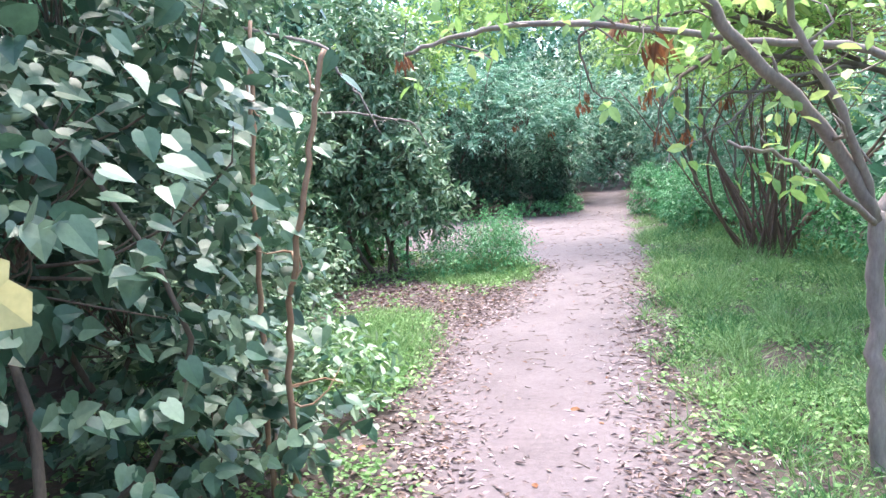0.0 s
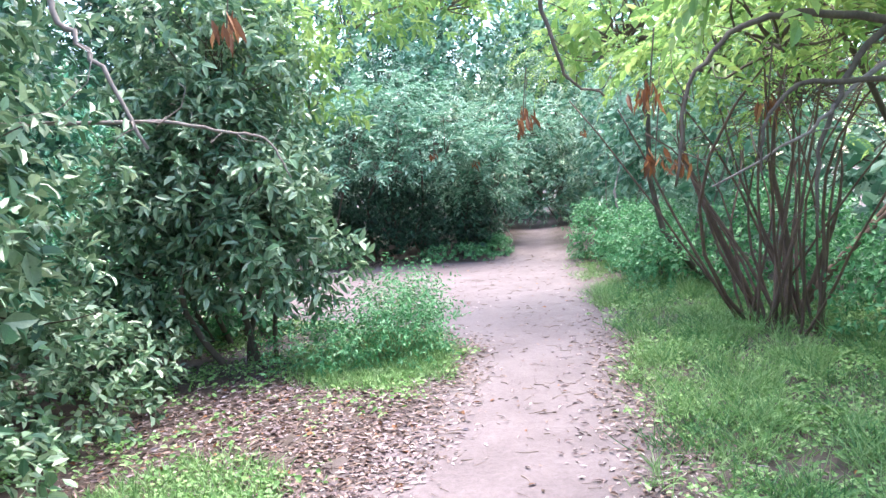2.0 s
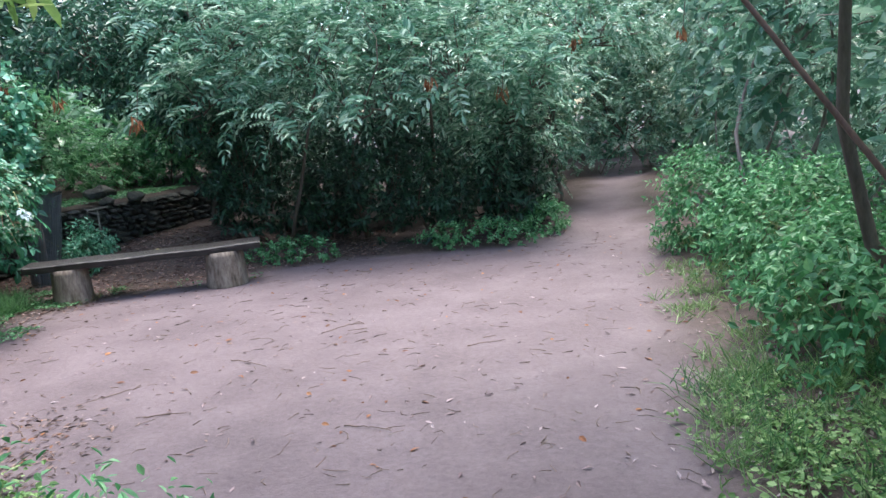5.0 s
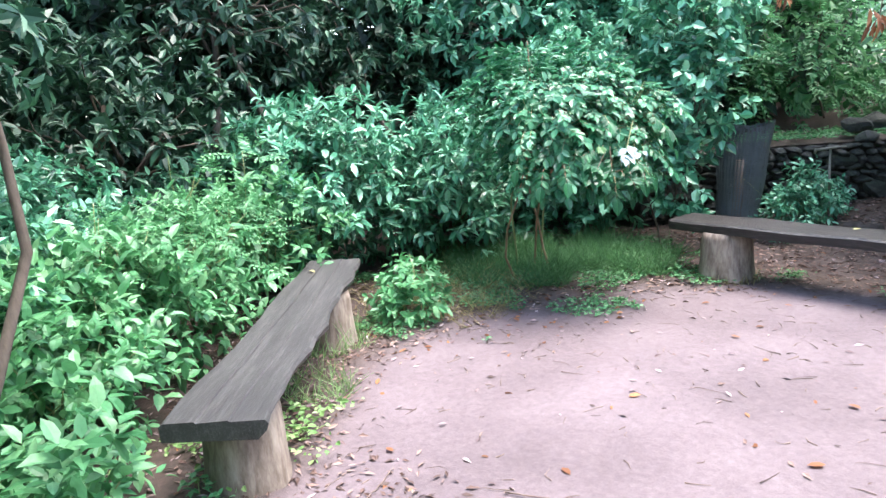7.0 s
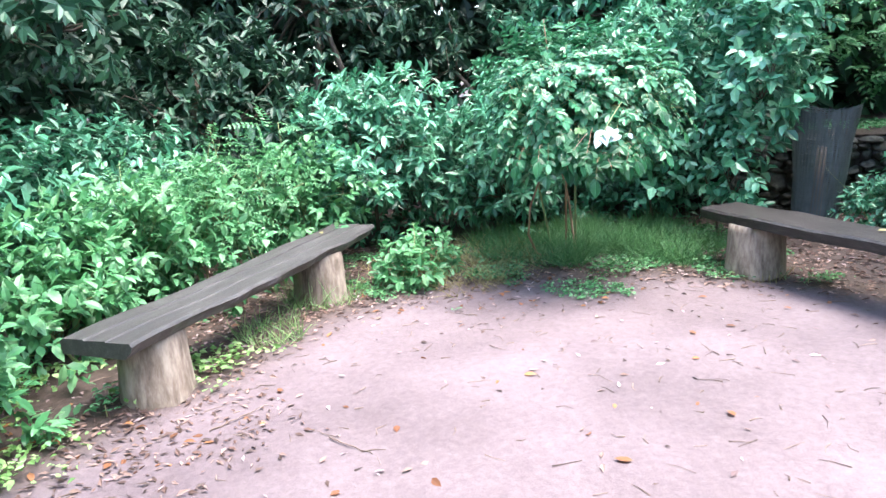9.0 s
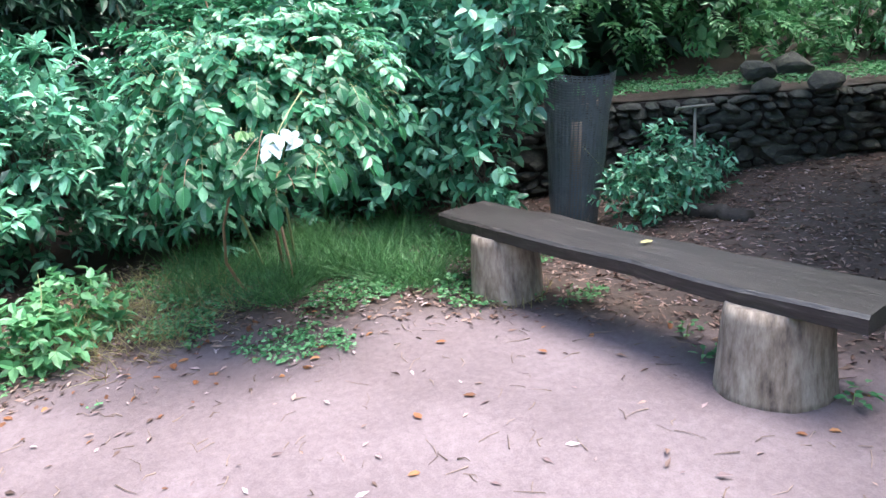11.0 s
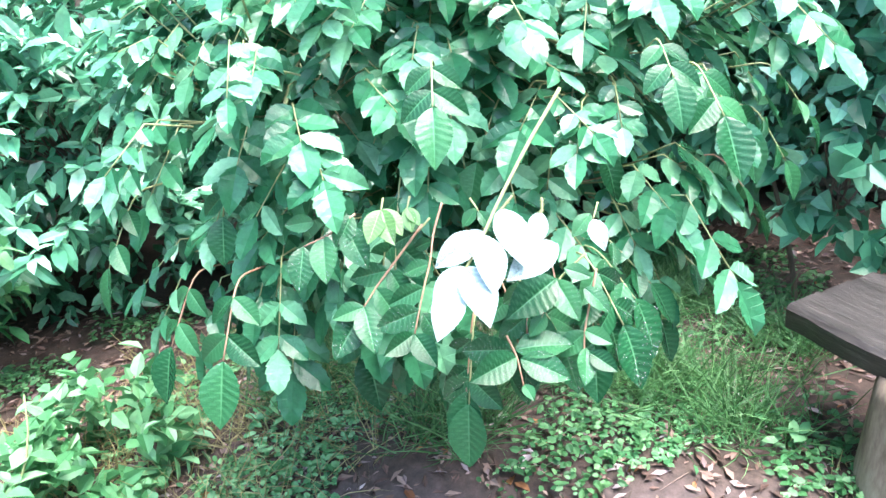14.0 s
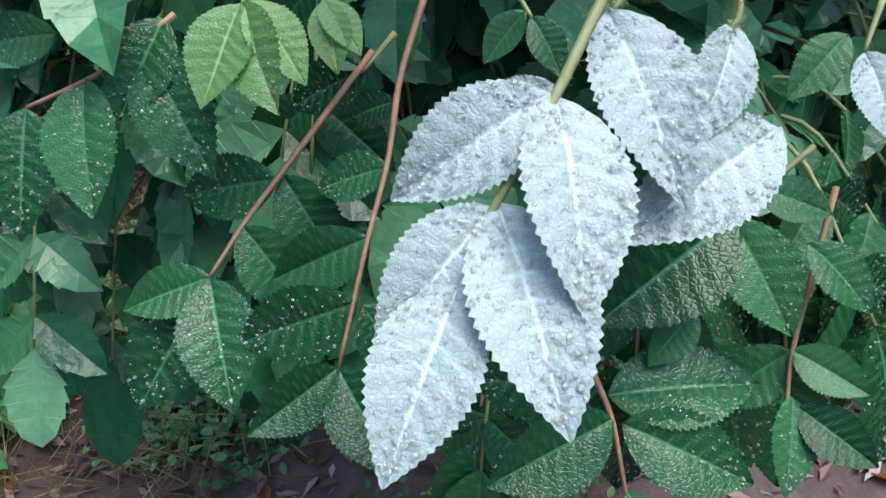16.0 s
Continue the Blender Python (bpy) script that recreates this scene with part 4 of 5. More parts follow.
def drop_mesh(count, grow):
    """Beads of water lying on one leaflet."""
    r = random.Random(5)
    sets = []
    for k in range(count):
        u, v = r.uniform(0.06, 0.95), r.uniform(-0.93, 0.93)
        w = 0.3 * math.sin(math.pi * u ** 0.8) ** 0.9 * (1 - 0.15 * u)
        s = r.choice((0.005, 0.006, 0.007, 0.009, 0.013)) * r.uniform(0.8, 1.2) * grow
        c = np.array([u + 0.05 * abs(v) * math.sin(math.pi * u), v * w, 0.25 * abs(v) * w - 0.18 * u * u + 0.004])
        vs = [c + np.array([0, 0, s * 0.8])]
        for q in range(2):
            zz, rr = ((s * 0.5, s * 0.8), (-s * 0.3, s))[q]
            vs += [c + np.array([rr * math.cos(a * math.pi / 3), rr * math.sin(a * math.pi / 3), zz]) for a in range(6)]
        fs = [(0, 1 + a, 1 + (a + 1) % 6) for a in range(6)] + [(1 + a, 7 + a, 7 + (a + 1) % 6, 1 + (a + 1) % 6) for a in range(6)]
        sets.append((np.array(vs), fs))
    v, f = joined(sets)
    me = bpy.data.meshes.new("dew")
    me.from_pydata(v, [], f)
    me.polygons.foreach_set("use_smooth", [True] * len(me.polygons))
    m, n, l, b = nodes_of("water")
    b.inputs["Base Color"].default_value = (0.9, 0.95, 0.95, 1)
    b.inputs["Roughness"].default_value = 0.03
    b.inputs["Transmission Weight"].default_value = 0.8
    b.inputs["IOR"].default_value = 1.33
    me.materials.append(m)
    return me


TOOTHED = {m.name: [serrated_mesh("leaflet", m, f, c, k) for k, (f, c) in enumerate(((0.25, 0.18), (0.35, 0.1), (0.12, 0.25)))] for m in (M_HERO, M_YOUNG, M_WHITE)}
DROPS = {True: drop_mesh(330, 1.35), False: drop_mesh(90, 1.0)}
hero = thing("serrated_bush", "bright green bush of toothed leaves wet with rain", "shrub", (-3.0, 15.2, 0))
hero_inv = Matrix.Translation((3.0, -15.2, 0))
EYE_SIDE = Vector((1.0, 0.0, 0.75))


def compound(line, material, hairy=False, thick=0.0022):
    p = np.array(line)
    t = np.linspace(0, len(p) - 1, 4 * len(p))
    q = np.stack([np.interp(t, range(len(p)), p[:, i]) for i in range(3)], -1)
    for k in range(2):
        q[1:-1] = (q[:-2] + q[1:-1] * 2 + q[2:]) / 4
    sets = [tube(q, thick, thick * 0.6, 6)]
    if hairy:
        for k in range(160):
            a = q[rng.integers(0, len(q))] + rng.normal(0, 0.0012, 3)
            d = unit(rng.normal(size=3)) * rng.uniform(0.003, 0.006)
            sets.append(tube([a, a + d], 0.0002, 0.0001, 3))
    lf = raw("leaf", *joined(sets), material, hero, "downy pale upturned leaf beaded with rain" if hairy else "", True)
    lf.matrix_parent_inverse = hero_inv
    return lf


def leaflet(lf, base, tip, material, facing=None, broad=1.0, wet=True):
    b, t = Vector(base), Vector(tip)
    x = t - b
    L = x.length
    x.normalize()
    N = (facing or EYE_SIDE) + Vector(rng.normal(0, 0.22, 3))
    y = N.cross(x).normalized()
    z = x.cross(y)
    k = 0 if material is M_WHITE else int(rng.integers(0, 3))
    m = Matrix.Translation(b) @ Matrix((x, y, z)).transposed().to_4x4() @ Matrix.Diagonal((L, L * broad * (0.95 if material is M_WHITE else 1.05), L, 1))
    ob = new("leaflet", TOOTHED[material.name][k])
    ob.parent = lf
    ob.matrix_basis = m
    if material is M_WHITE or wet:
        d = new("dew", DROPS[material is M_WHITE])
        d.parent = ob
        d["kind"] = "stuff"
    return ob


lf = compound([(-2.05, 15.33, 1.41), (-1.98, 15.255, 1.345), (-1.92, 15.185, 1.269), (-1.897, 15.16, 1.237), (-1.87, 15.125, 1.199), (-1.85, 15.101, 1.169)], M_STEM, True, 0.0034)
leaflet(lf, (-1.898, 15.157, 1.238), (-1.879, 15.078, 1.207), M_WHITE)
leaflet(lf, (-1.896, 15.159, 1.236), (-1.809, 15.159, 1.186), M_WHITE)
leaflet(lf, (-1.871, 15.126, 1.199), (-1.825, 15.065, 1.167), M_WHITE)
leaflet(lf, (-1.871, 15.127, 1.2), (-1.776, 15.141, 1.156), M_WHITE)
leaflet(lf, (-1.845, 15.105, 1.179), (-1.772, 15.063, 1.147), M_WHITE)
leaflet(lf, (-1.904, 15.16, 1.239), (-1.908, 15.122, 1.224), M_WHITE)
lf = compound([(-1.958, 15.268, 1.259), (-1.946, 15.265, 1.243), (-1.942, 15.258, 1.237)], M_STEM, True)
leaflet(lf, (-1.944, 15.262, 1.24), (-1.895, 15.234, 1.206), M_WHITE)
leaflet(lf, (-1.912, 15.278, 1.197), (-1.868, 15.189, 1.175), M_WHITE)
lf = compound([(-1.956, 15.22, 1.271), (-1.945, 15.198, 1.254)], M_STEM, True)
leaflet(lf, (-1.946, 15.196, 1.255), (-1.864, 15.218, 1.196), M_WHITE)
lf = compound([(-2.023, 15.114, 1.252), (-1.994, 15.091, 1.212), (-1.968, 15.08, 1.176), (-1.943, 15.062, 1.141), (-1.901, 15.036, 1.083)], M_CANE)
leaflet(lf, (-1.943, 15.062, 1.141), (-1.942, 15.001, 1.119), M_HERO)
leaflet(lf, (-1.922, 15.051, 1.112), (-1.913, 14.975, 1.094), M_HERO)
leaflet(lf, (-1.901, 15.035, 1.083), (-1.869, 14.985, 1.07), M_HERO)
leaflet(lf, (-1.9, 15.036, 1.082), (-1.842, 15.06, 1.055), M_HERO)
leaflet(lf, (-1.974, 15.079, 1.167), (-1.981, 15.029, 1.157), M_HERO)
leaflet(lf, (-1.996, 15.088, 1.198), (-2.012, 15.055, 1.183), M_HERO)
leaflet(lf, (-1.928, 15.053, 1.104), (-1.896, 15.079, 1.062), M_HERO)
lf = compound([(-2.034, 15.078, 1.215), (-1.995, 15.01, 1.157), (-1.98, 14.985, 1.136), (-1.964, 14.961, 1.112)], M_CANE)
leaflet(lf, (-1.995, 15.01, 1.157), (-2.004, 14.94, 1.148), M_HERO)
leaflet(lf, (-1.964, 14.962, 1.112), (-1.95, 14.908, 1.107), M_HERO)
leaflet(lf, (-1.963, 14.961, 1.112), (-1.894, 14.97, 1.069), M_HERO)
leaflet(lf, (-1.98, 14.985, 1.136), (-1.951, 15.017, 1.081), M_HERO)
leaflet(lf, (-1.971, 14.958, 1.105), (-1.912, 14.907, 1.056), M_HERO)
leaflet(lf, (-2.004, 15.012, 1.154), (-1.973, 15.038, 1.097), M_HERO)
lf = compound([(-2.03, 14.969, 1.252), (-2.014, 14.923, 1.228), (-2.008, 14.878, 1.216)], M_CANE)
leaflet(lf, (-2.014, 14.913, 1.227), (-1.957, 14.905, 1.172), M_HERO)
leaflet(lf, (-2.02, 14.95, 1.238), (-1.966, 14.974, 1.183), M_HERO)
leaflet(lf, (-2.008, 14.878, 1.216), (-1.957, 14.862, 1.163), M_HERO)
leaflet(lf, (-2.029, 14.963, 1.251), (-1.989, 14.93, 1.211), M_HERO)
leaflet(lf, (-2.03, 14.901, 1.249), (-2.032, 14.849, 1.248), M_HERO)
lf = compound([(-1.979, 15.344, 1.141), (-1.959, 15.289, 1.111), (-1.925, 15.249, 1.062)], M_STEM)
leaflet(lf, (-1.951, 15.285, 1.117), (-1.906, 15.189, 1.083), M_HERO)
leaflet(lf, (-1.95, 15.282, 1.115), (-1.89, 15.303, 1.069), M_HERO)
leaflet(lf, (-1.936, 15.327, 1.099), (-1.9, 15.36, 1.069), M_HERO)
leaflet(lf, (-1.928, 15.257, 1.066), (-1.909, 15.224, 1.039), M_HERO)
leaflet(lf, (-1.96, 15.3, 1.129), (-1.937, 15.342, 1.119), M_HERO)
lf = compound([(-1.915, 15.186, 1.045), (-1.893, 15.197, 1.015), (-1.863, 15.199, 0.975)], M_CANE)
leaflet(lf, (-1.908, 15.198, 1.019), (-1.898, 15.295, 1.029), M_HERO)
leaflet(lf, (-1.89, 15.202, 1.012), (-1.846, 15.274, 0.991), M_HERO)
leaflet(lf, (-1.893, 15.197, 1.015), (-1.862, 15.114, 1.002), M_HERO)
leaflet(lf, (-1.917, 15.195, 1.015), (-1.934, 15.108, 1.014), M_HERO)
leaflet(lf, (-1.865, 15.2, 0.978), (-1.833, 15.208, 0.969), M_HERO)
lf = compound([(-2.02, 15.018, 1.276), (-2.008, 15.012, 1.259)], M_STEM)
leaflet(lf, (-2.009, 15.012, 1.26), (-1.955, 15.019, 1.222), M_YOUNG)
leaflet(lf, (-2.009, 15.011, 1.26), (-1.969, 14.983, 1.222), M_YOUNG)
leaflet(lf, (-2.009, 15.016, 1.261), (-1.973, 15.042, 1.231), M_YOUNG)
lf = compound([(-2.036, 15.063, 1.267), (-2.024, 15.055, 1.25)], M_STEM)
leaflet(lf, (-2.025, 15.056, 1.252), (-1.992, 15.056, 1.225), M_YOUNG)
leaflet(lf, (-2.025, 15.054, 1.252), (-1.998, 15.073, 1.233), M_YOUNG)
lf = compound([(-1.97, 15.36, 1.114), (-1.912, 15.318, 1.033), (-1.891, 15.31, 1.004)], M_CANE)
leaflet(lf, (-1.912, 15.318, 1.033), (-1.877, 15.354, 1.021), M_HERO)
leaflet(lf, (-1.895, 15.314, 1.009), (-1.845, 15.303, 0.975), M_HERO)
leaflet(lf, (-1.891, 15.317, 1.003), (-1.85, 15.353, 0.985), M_HERO)
leaflet(lf, (-1.919, 15.323, 1.025), (-1.91, 15.267, 0.992), M_HERO)
lf = compound([(-2.041, 15.164, 1.247), (-2.026, 15.175, 1.227)], M_STEM)
leaflet(lf, (-2.036, 15.177, 1.224), (-2.013, 15.193, 1.194), M_HERO)
leaflet(lf, (-2.038, 15.174, 1.227), (-2.032, 15.144, 1.2), M_HERO)
lf = compound([(-1.99, 15.371, 1.226), (-1.974, 15.357, 1.203)], M_STEM)
leaflet(lf, (-1.974, 15.357, 1.203), (-1.925, 15.359, 1.171), M_WHITE)
leaflet(lf, (-1.999, 15.361, 1.204), (-1.981, 15.323, 1.177), M_HERO)
lf = compound([(-2.049, 15.093, 1.219), (-2.036, 15.069, 1.201)], M_STEM)
leaflet(lf, (-2.038, 15.073, 1.203), (-2.039, 15.016, 1.183), M_HERO)
leaflet(lf, (-2.038, 15.069, 1.203), (-2.052, 15.044, 1.22), M_HERO)

# the other leaves of this bush, arching out from its canes
def arching(n, hubs, spread_a, spread_e, start, reach, drop):
    """Places, directions and upper sides of pinnate leaves that arch out and down."""
    hub = hubs[rng.integers(0, len(hubs), n)]
    a, e = rng.uniform(*spread_a, n), rng.uniform(*spread_e, n)
    out = np.stack([np.cos(a) * np.cos(e), np.sin(a) * np.cos(e), np.sin(e) * 0.8], -1)
    s = hub + out * rng.uniform(*start, n)[:, None]
    r = rng.uniform(*reach, n)[:, None]
    mid = s + out * r * 0.5 + np.array([0, 0, 0.03])
    tip = s + out * r + np.array([0, 0, -1.0]) * (r * rng.uniform(*drop, n)[:, None])
    return s, mid, tip, out


def clear_of_front(q):
    """True where the wet leaves at the front of the bush leave room."""
    return ~((q[:, 0] > -2.02) & (np.abs(q[:, 1] - 15.12) < 0.36) & (q[:, 2] > 0.9)) & (q[:, 0] < -1.86)


HUBS = np.array([(-2.5, 15.2, 1.38), (-2.55, 14.85, 1.36), (-2.5, 15.55, 1.4), (-2.75, 15.15, 1.55), (-2.8, 15.0, 1.5), (-2.9, 15.45, 1.6)])
LOW = np.array([(-2.36, 15.1, 1.2), (-2.4, 14.9, 1.16), (-2.36, 15.35, 1.2)])
sets, ribs = [], []
for n, hubs, sa, se, st, re, dr, sz in ((420, HUBS, (-1.7, 1.9), (-0.5, 0.95), (0.05, 0.34), (0.14, 0.24), (0.05, 0.45), 0.07), (90, LOW, (-1.5, 1.5), (-0.9, 0.1), (0.05, 0.26), (0.14, 0.22), (0.15, 0.5), 0.078)):
    s, mid, tip, out = arching(n, hubs, sa, se, st, re, dr)
    k = clear_of_front(tip)
    s, mid, tip, out = s[k], mid[k], tip[k], out[k]
    d = unit(tip - mid)
    side = unit(np.cross(d, [0, 0, 1.0]))
    up = out * 0.7 + np.array([0.1, 0, 1.0])
    size = sz * rng.uniform(0.75, 1.25, len(s))
    sets.append(leaves(tip, d + [0, 0, -0.15], up + rng.normal(0, 0.2, up.shape), size * 1.15, size * 0.66, TOOTH))
    for w in (0.1, 0.5, 0.85):
        c = mid + (tip - mid) * w
        for sg in (1, -1):
            sets.append(leaves(c, side * sg + d * 0.65 + [0, 0, -0.12] + rng.normal(0, 0.12, d.shape), up + rng.normal(0, 0.25, up.shape), size * (0.75 + 0.3 * w), size * 0.56, TOOTH))
    ribs += [tube([a, b, c], 0.0024, 0.0012, 4) for a, b, c in zip(s, mid, tip)]
fol = raw("foliage", *joined(sets), M_TOOTHED, hero)
fol.matrix_parent_inverse = hero_inv
fol["kind"] = "stuff"
rib = raw("stalk_network", *joined(ribs), M_STEM, hero, "", True)
rib.matrix_parent_inverse = hero_inv
rib["kind"] = "stuff"
FRONT = np.array([(-2.14, 15.3, 1.12), (-2.12, 15.2, 1.06), (-2.16, 15.4, 1.08)])
for k in range(52):
    s, mid, tip, out = [Vector(q[0]) for q in (arching(1, FRONT, (-0.7, 1.3), (-0.7, 0.0), (0.0, 0.1), (0.13, 0.19), (0.2, 0.5)) if k >= 34 else arching(1, HUBS[:3] if k % 3 else LOW, (-1.4, 1.4), (-0.6, 0.5), (0.2, 0.38), (0.14, 0.2), (0.2, 0.5)))]
    if (tip.x > -1.9 or tip.z > 1.1) if k >= 34 else not clear_of_front(np.array([tip]))[0]:
        continue
    mat = M_YOUNG if k % 5 == 0 and tip.z > 1.35 else M_HERO
    lf = compound([tuple(s), tuple(mid), tuple(tip)], M_STEM if k % 3 else M_CANE)
    d = (tip - mid).normalized()
    side = d.cross(Vector((0, 0, 1))).normalized()
    size = rng.uniform(0.06, 0.085)
    up = Vector((0.25, 0, 1)) + out * 0.8
    leaflet(lf, tip, tip + (d + Vector((0, 0, -0.35))) * size * 1.1, mat, up, 1.0, k >= 34)
    for w in (0.25, 0.7):
        c = mid.lerp(tip, w)
        for sg in (1, -1):
            leaflet(lf, c, c + (side * sg + d * 0.55 + Vector((0, 0, -0.35))).normalized() * size * (0.75 + 0.3 * w), mat, up, 1.0, k >= 34)


def cane(points, r0, r1, material, label=""):
    p = np.array(points)
    t = np.linspace(0, len(p) - 1, 5 * len(p))
    q = np.stack([np.interp(t, range(len(p)), p[:, i]) for i in range(3)], -1)
    for k in range(3):
        q[1:-1] = (q[:-2] + q[1:-1] * 2 + q[2:]) / 4
    ob = raw("cane", *tube(q, r0, r1, 8), material, hero, label, True)
    ob.matrix_parent_inverse = hero_inv


cane([(-3.5, 15.3, 0.0), (-3.3, 15.25, 0.7), (-2.75, 15.2, 1.25), (-2.45, 15.15, 1.38), (-2.2, 15.1, 1.3)], 0.011, 0.005, M_CANE)
cane([(-3.55, 15.4, 0.0), (-3.35, 15.35, 0.8), (-2.8, 15.3, 1.35), (-2.5, 15.3, 1.5), (-2.25, 15.45, 1.42)], 0.01, 0.004, M_STEM)
cane([(-3.6, 15.2, 0.0), (-3.35, 15.0, 0.8), (-2.8, 14.95, 1.35), (-2.5, 14.9, 1.48), (-2.2, 14.85, 1.36)], 0.01, 0.004, M_STEM)
cane([(-2.45, 15.13, 1.2), (-2.42, 15.13, 1.27), (-2.45, 15.12, 1.33), (-2.51, 15.1, 1.35)], 0.009, 0.011, M_PALEBARK, "broken pale bark-covered stub")

# ---- the overhanging tree at the start and loose branches ----
def smooth_line(points, per=5, jitter=0.006):
    p = np.array(points)
    t = np.linspace(0, len(p) - 1, per * len(p))
    q = np.stack([np.interp(t, range(len(p)), p[:, i]) for i in range(3)], -1)
    for k in range(3):
        q[1:-1] = (q[:-2] + q[1:-1] * 2 + q[2:]) / 4
    q[1:-1] += rng.normal(0, jitter, q[1:-1].shape)
    return q


def limb(parent, name, points, r0, r1, material, inv, side=0):
    q = smooth_line(points)
    ob = raw(name, *tube(q, r0, r1, 8), material, parent, "", True)
    ob.matrix_parent_inverse = inv
    sets = []
    for k in range(side):
        i = rng.integers(3, len(q) - 1)
        e = q[i] + rng.normal(0, 0.14, 3) + [0, 0, 0.05]
        sets.append(tube(wander(q[i], e, 5, 0.2), r1 * 0.6, 0.0015, 4))
    if sets:
        tw = raw("twig_network", *joined(sets), material, parent, "", True)
        tw.matrix_parent_inverse = inv
        tw["kind"] = "stuff"
    return q


arch = thing("overhanging_tree", "thin grey-barked tree arching its branches over the path", "tree", (2.84, 3.35, 0))
ai = Matrix.Translation((-2.84, -3.35, 0))
limb(arch, "trunk", [(2.83, 3.29, -0.07), (2.84, 3.35, 0.40), (2.86, 3.41, 0.87), (2.85, 3.40, 1.25)], 0.042, 0.036, M_PALEBARK, ai)
tips = [limb(arch, "limb", [(2.85, 3.40, 1.21), (2.57, 3.29, 1.67), (2.12, 3.11, 2.02), (1.96, 3.02, 2.21), (1.7, 2.9, 2.5)], 0.033, 0.02, M_PALEBARK, ai, 6),
        limb(arch, "limb", [(2.86, 3.42, 1.2), (3.15, 3.6, 1.6), (3.1, 3.67, 1.95), (2.8, 3.63, 2.03), (2.32, 3.53, 2.06), (1.88, 3.52, 2.15), (1.30, 3.49, 2.21), (0.96, 3.46, 2.16), (0.74, 3.44, 2.09)], 0.026, 0.009, M_PALEBARK, ai, 14),
        limb(arch, "limb", [(2.84, 3.39, 1.2), (2.38, 3.06, 1.50), (2.01, 2.85, 1.61)], 0.016, 0.006, M_PALEBARK, ai, 4),
        limb(arch, "limb", [(2.87, 3.42, 1.22), (2.58, 3.20, 1.75), (2.36, 3.13, 2.07), (2.32, 3.15, 2.4)], 0.022, 0.012, M_PALEBARK, ai, 5),
        limb(arch, "limb", [(2.32, 3.53, 2.06), (1.99, 3.29, 1.94), (1.84, 3.16, 1.77)], 0.014, 0.005, M_BARK, ai, 4)]
q = np.concatenate([t[len(t) // 3:] for t in tips])
q = q[rng.integers(0, len(q), 60)]
q = np.concatenate([q + rng.normal(0, 0.09, q.shape), rng.uniform((1.5, 2.6, 2.15), (3.3, 4.2, 2.7), (60, 3))])
fol = raw("foliage", *sprays(q, unit(rng.normal(size=q.shape)), 4, 0.085, OVAL, 0.5, 0.15), M_YELLOW, arch)
fol.matrix_parent_inverse = ai

sway = thing("hanging_branch", "dark crooked branches hanging from the leaning tree", "branch", (3.7, 6.65, 2.3))
wi = Matrix.Translation((-3.7, -6.65, -2.3))
limb(sway, "bough", [(5.3, 6.4, 1.7), (4.4, 6.6, 2.2), (3.68, 6.65, 2.32), (3.21, 6.67, 2.38), (2.93, 6.68, 2.31), (2.67, 6.67, 2.04), (2.60, 6.63, 1.55)], 0.03, 0.006, M_BARK, wi, 10)
limb(sway, "bough", [(5.3, 6.4, 1.8), (4.3, 6.6, 2.4), (3.77, 6.65, 2.37), (3.47, 6.63, 2.06), (3.29, 6.61, 1.68), (3.29, 6.57, 1.26)], 0.03, 0.006, M_BARK, wi, 10)
limb(sway, "bough", [(4.4, 6.6, 2.2), (3.2, 6.8, 2.8), (1.96, 6.76, 2.66), (2.00, 6.74, 2.44), (2.09, 6.71, 2.10), (2.28, 6.69, 2.01)], 0.02, 0.005, M_BARK, wi, 10)
limb(sway, "bough", [(4.4, 6.6, 2.2), (3.75, 6.62, 2.01), (3.20, 6.65, 2.04), (3.02, 6.63, 1.80), (3.03, 6.61, 1.56)], 0.02, 0.005, M_BARK, wi, 10)
limb(sway, "bough", [(4.4, 6.6, 2.2), (3.67, 6.63, 2.13), (3.41, 6.62, 1.92), (3.29, 6.62, 1.79), (2.78, 6.62, 1.54)], 0.018, 0.005, M_PALEBARK, wi, 10)

vine = thing("hanging_vine", "thin bare vines and stalks among the broad leaves", "vine", (0.2, 3.0, 0))
vi = Matrix.Translation((-0.2, -3.0, 0))
limb(vine, "stalk", [(0.47, 2.93, 2.06), (0.41, 2.91, 1.82), (0.35, 2.88, 1.44), (0.25, 2.94, 1.12), (0.20, 3.02, 0.85), (0.15, 3.1, 0.0)], 0.011, 0.015, M_CANE, vi, 5)
limb(vine, "stalk", [(0.09, 3.24, 2.25), (0.07, 3.21, 1.86), (0.06, 3.17, 1.42), (0.02, 3.23, 0.95), (0.0, 3.25, 0.0)], 0.009, 0.014, M_CANE, vi, 5)
limb(vine, "stalk", [(-1.2, 6.6, 2.9), (-0.18, 6.26, 2.60), (-0.10, 6.24, 2.37), (0.07, 6.21, 2.19), (0.24, 6.17, 1.83)], 0.018, 0.007, M_PALEBARK, vi, 4)
limb(vine, "stalk", [(-1.6, 8.4, 2.2), (-0.38, 8.57, 2.19), (-0.01, 8.54, 2.09), (0.31, 8.52, 2.04), (0.47, 8.47, 1.73)], 0.016, 0.006, M_PALEBARK, vi, 6)


def big_leaf(at, size, d, nrm, material, outline=HEART, name="leaf"):
    v, f = leaves(np.array([at]), np.array([d]), np.array([nrm]), size, size * 0.85, outline)
    ob = raw(name, v, f, material, vine)
    ob.matrix_parent_inverse = vi


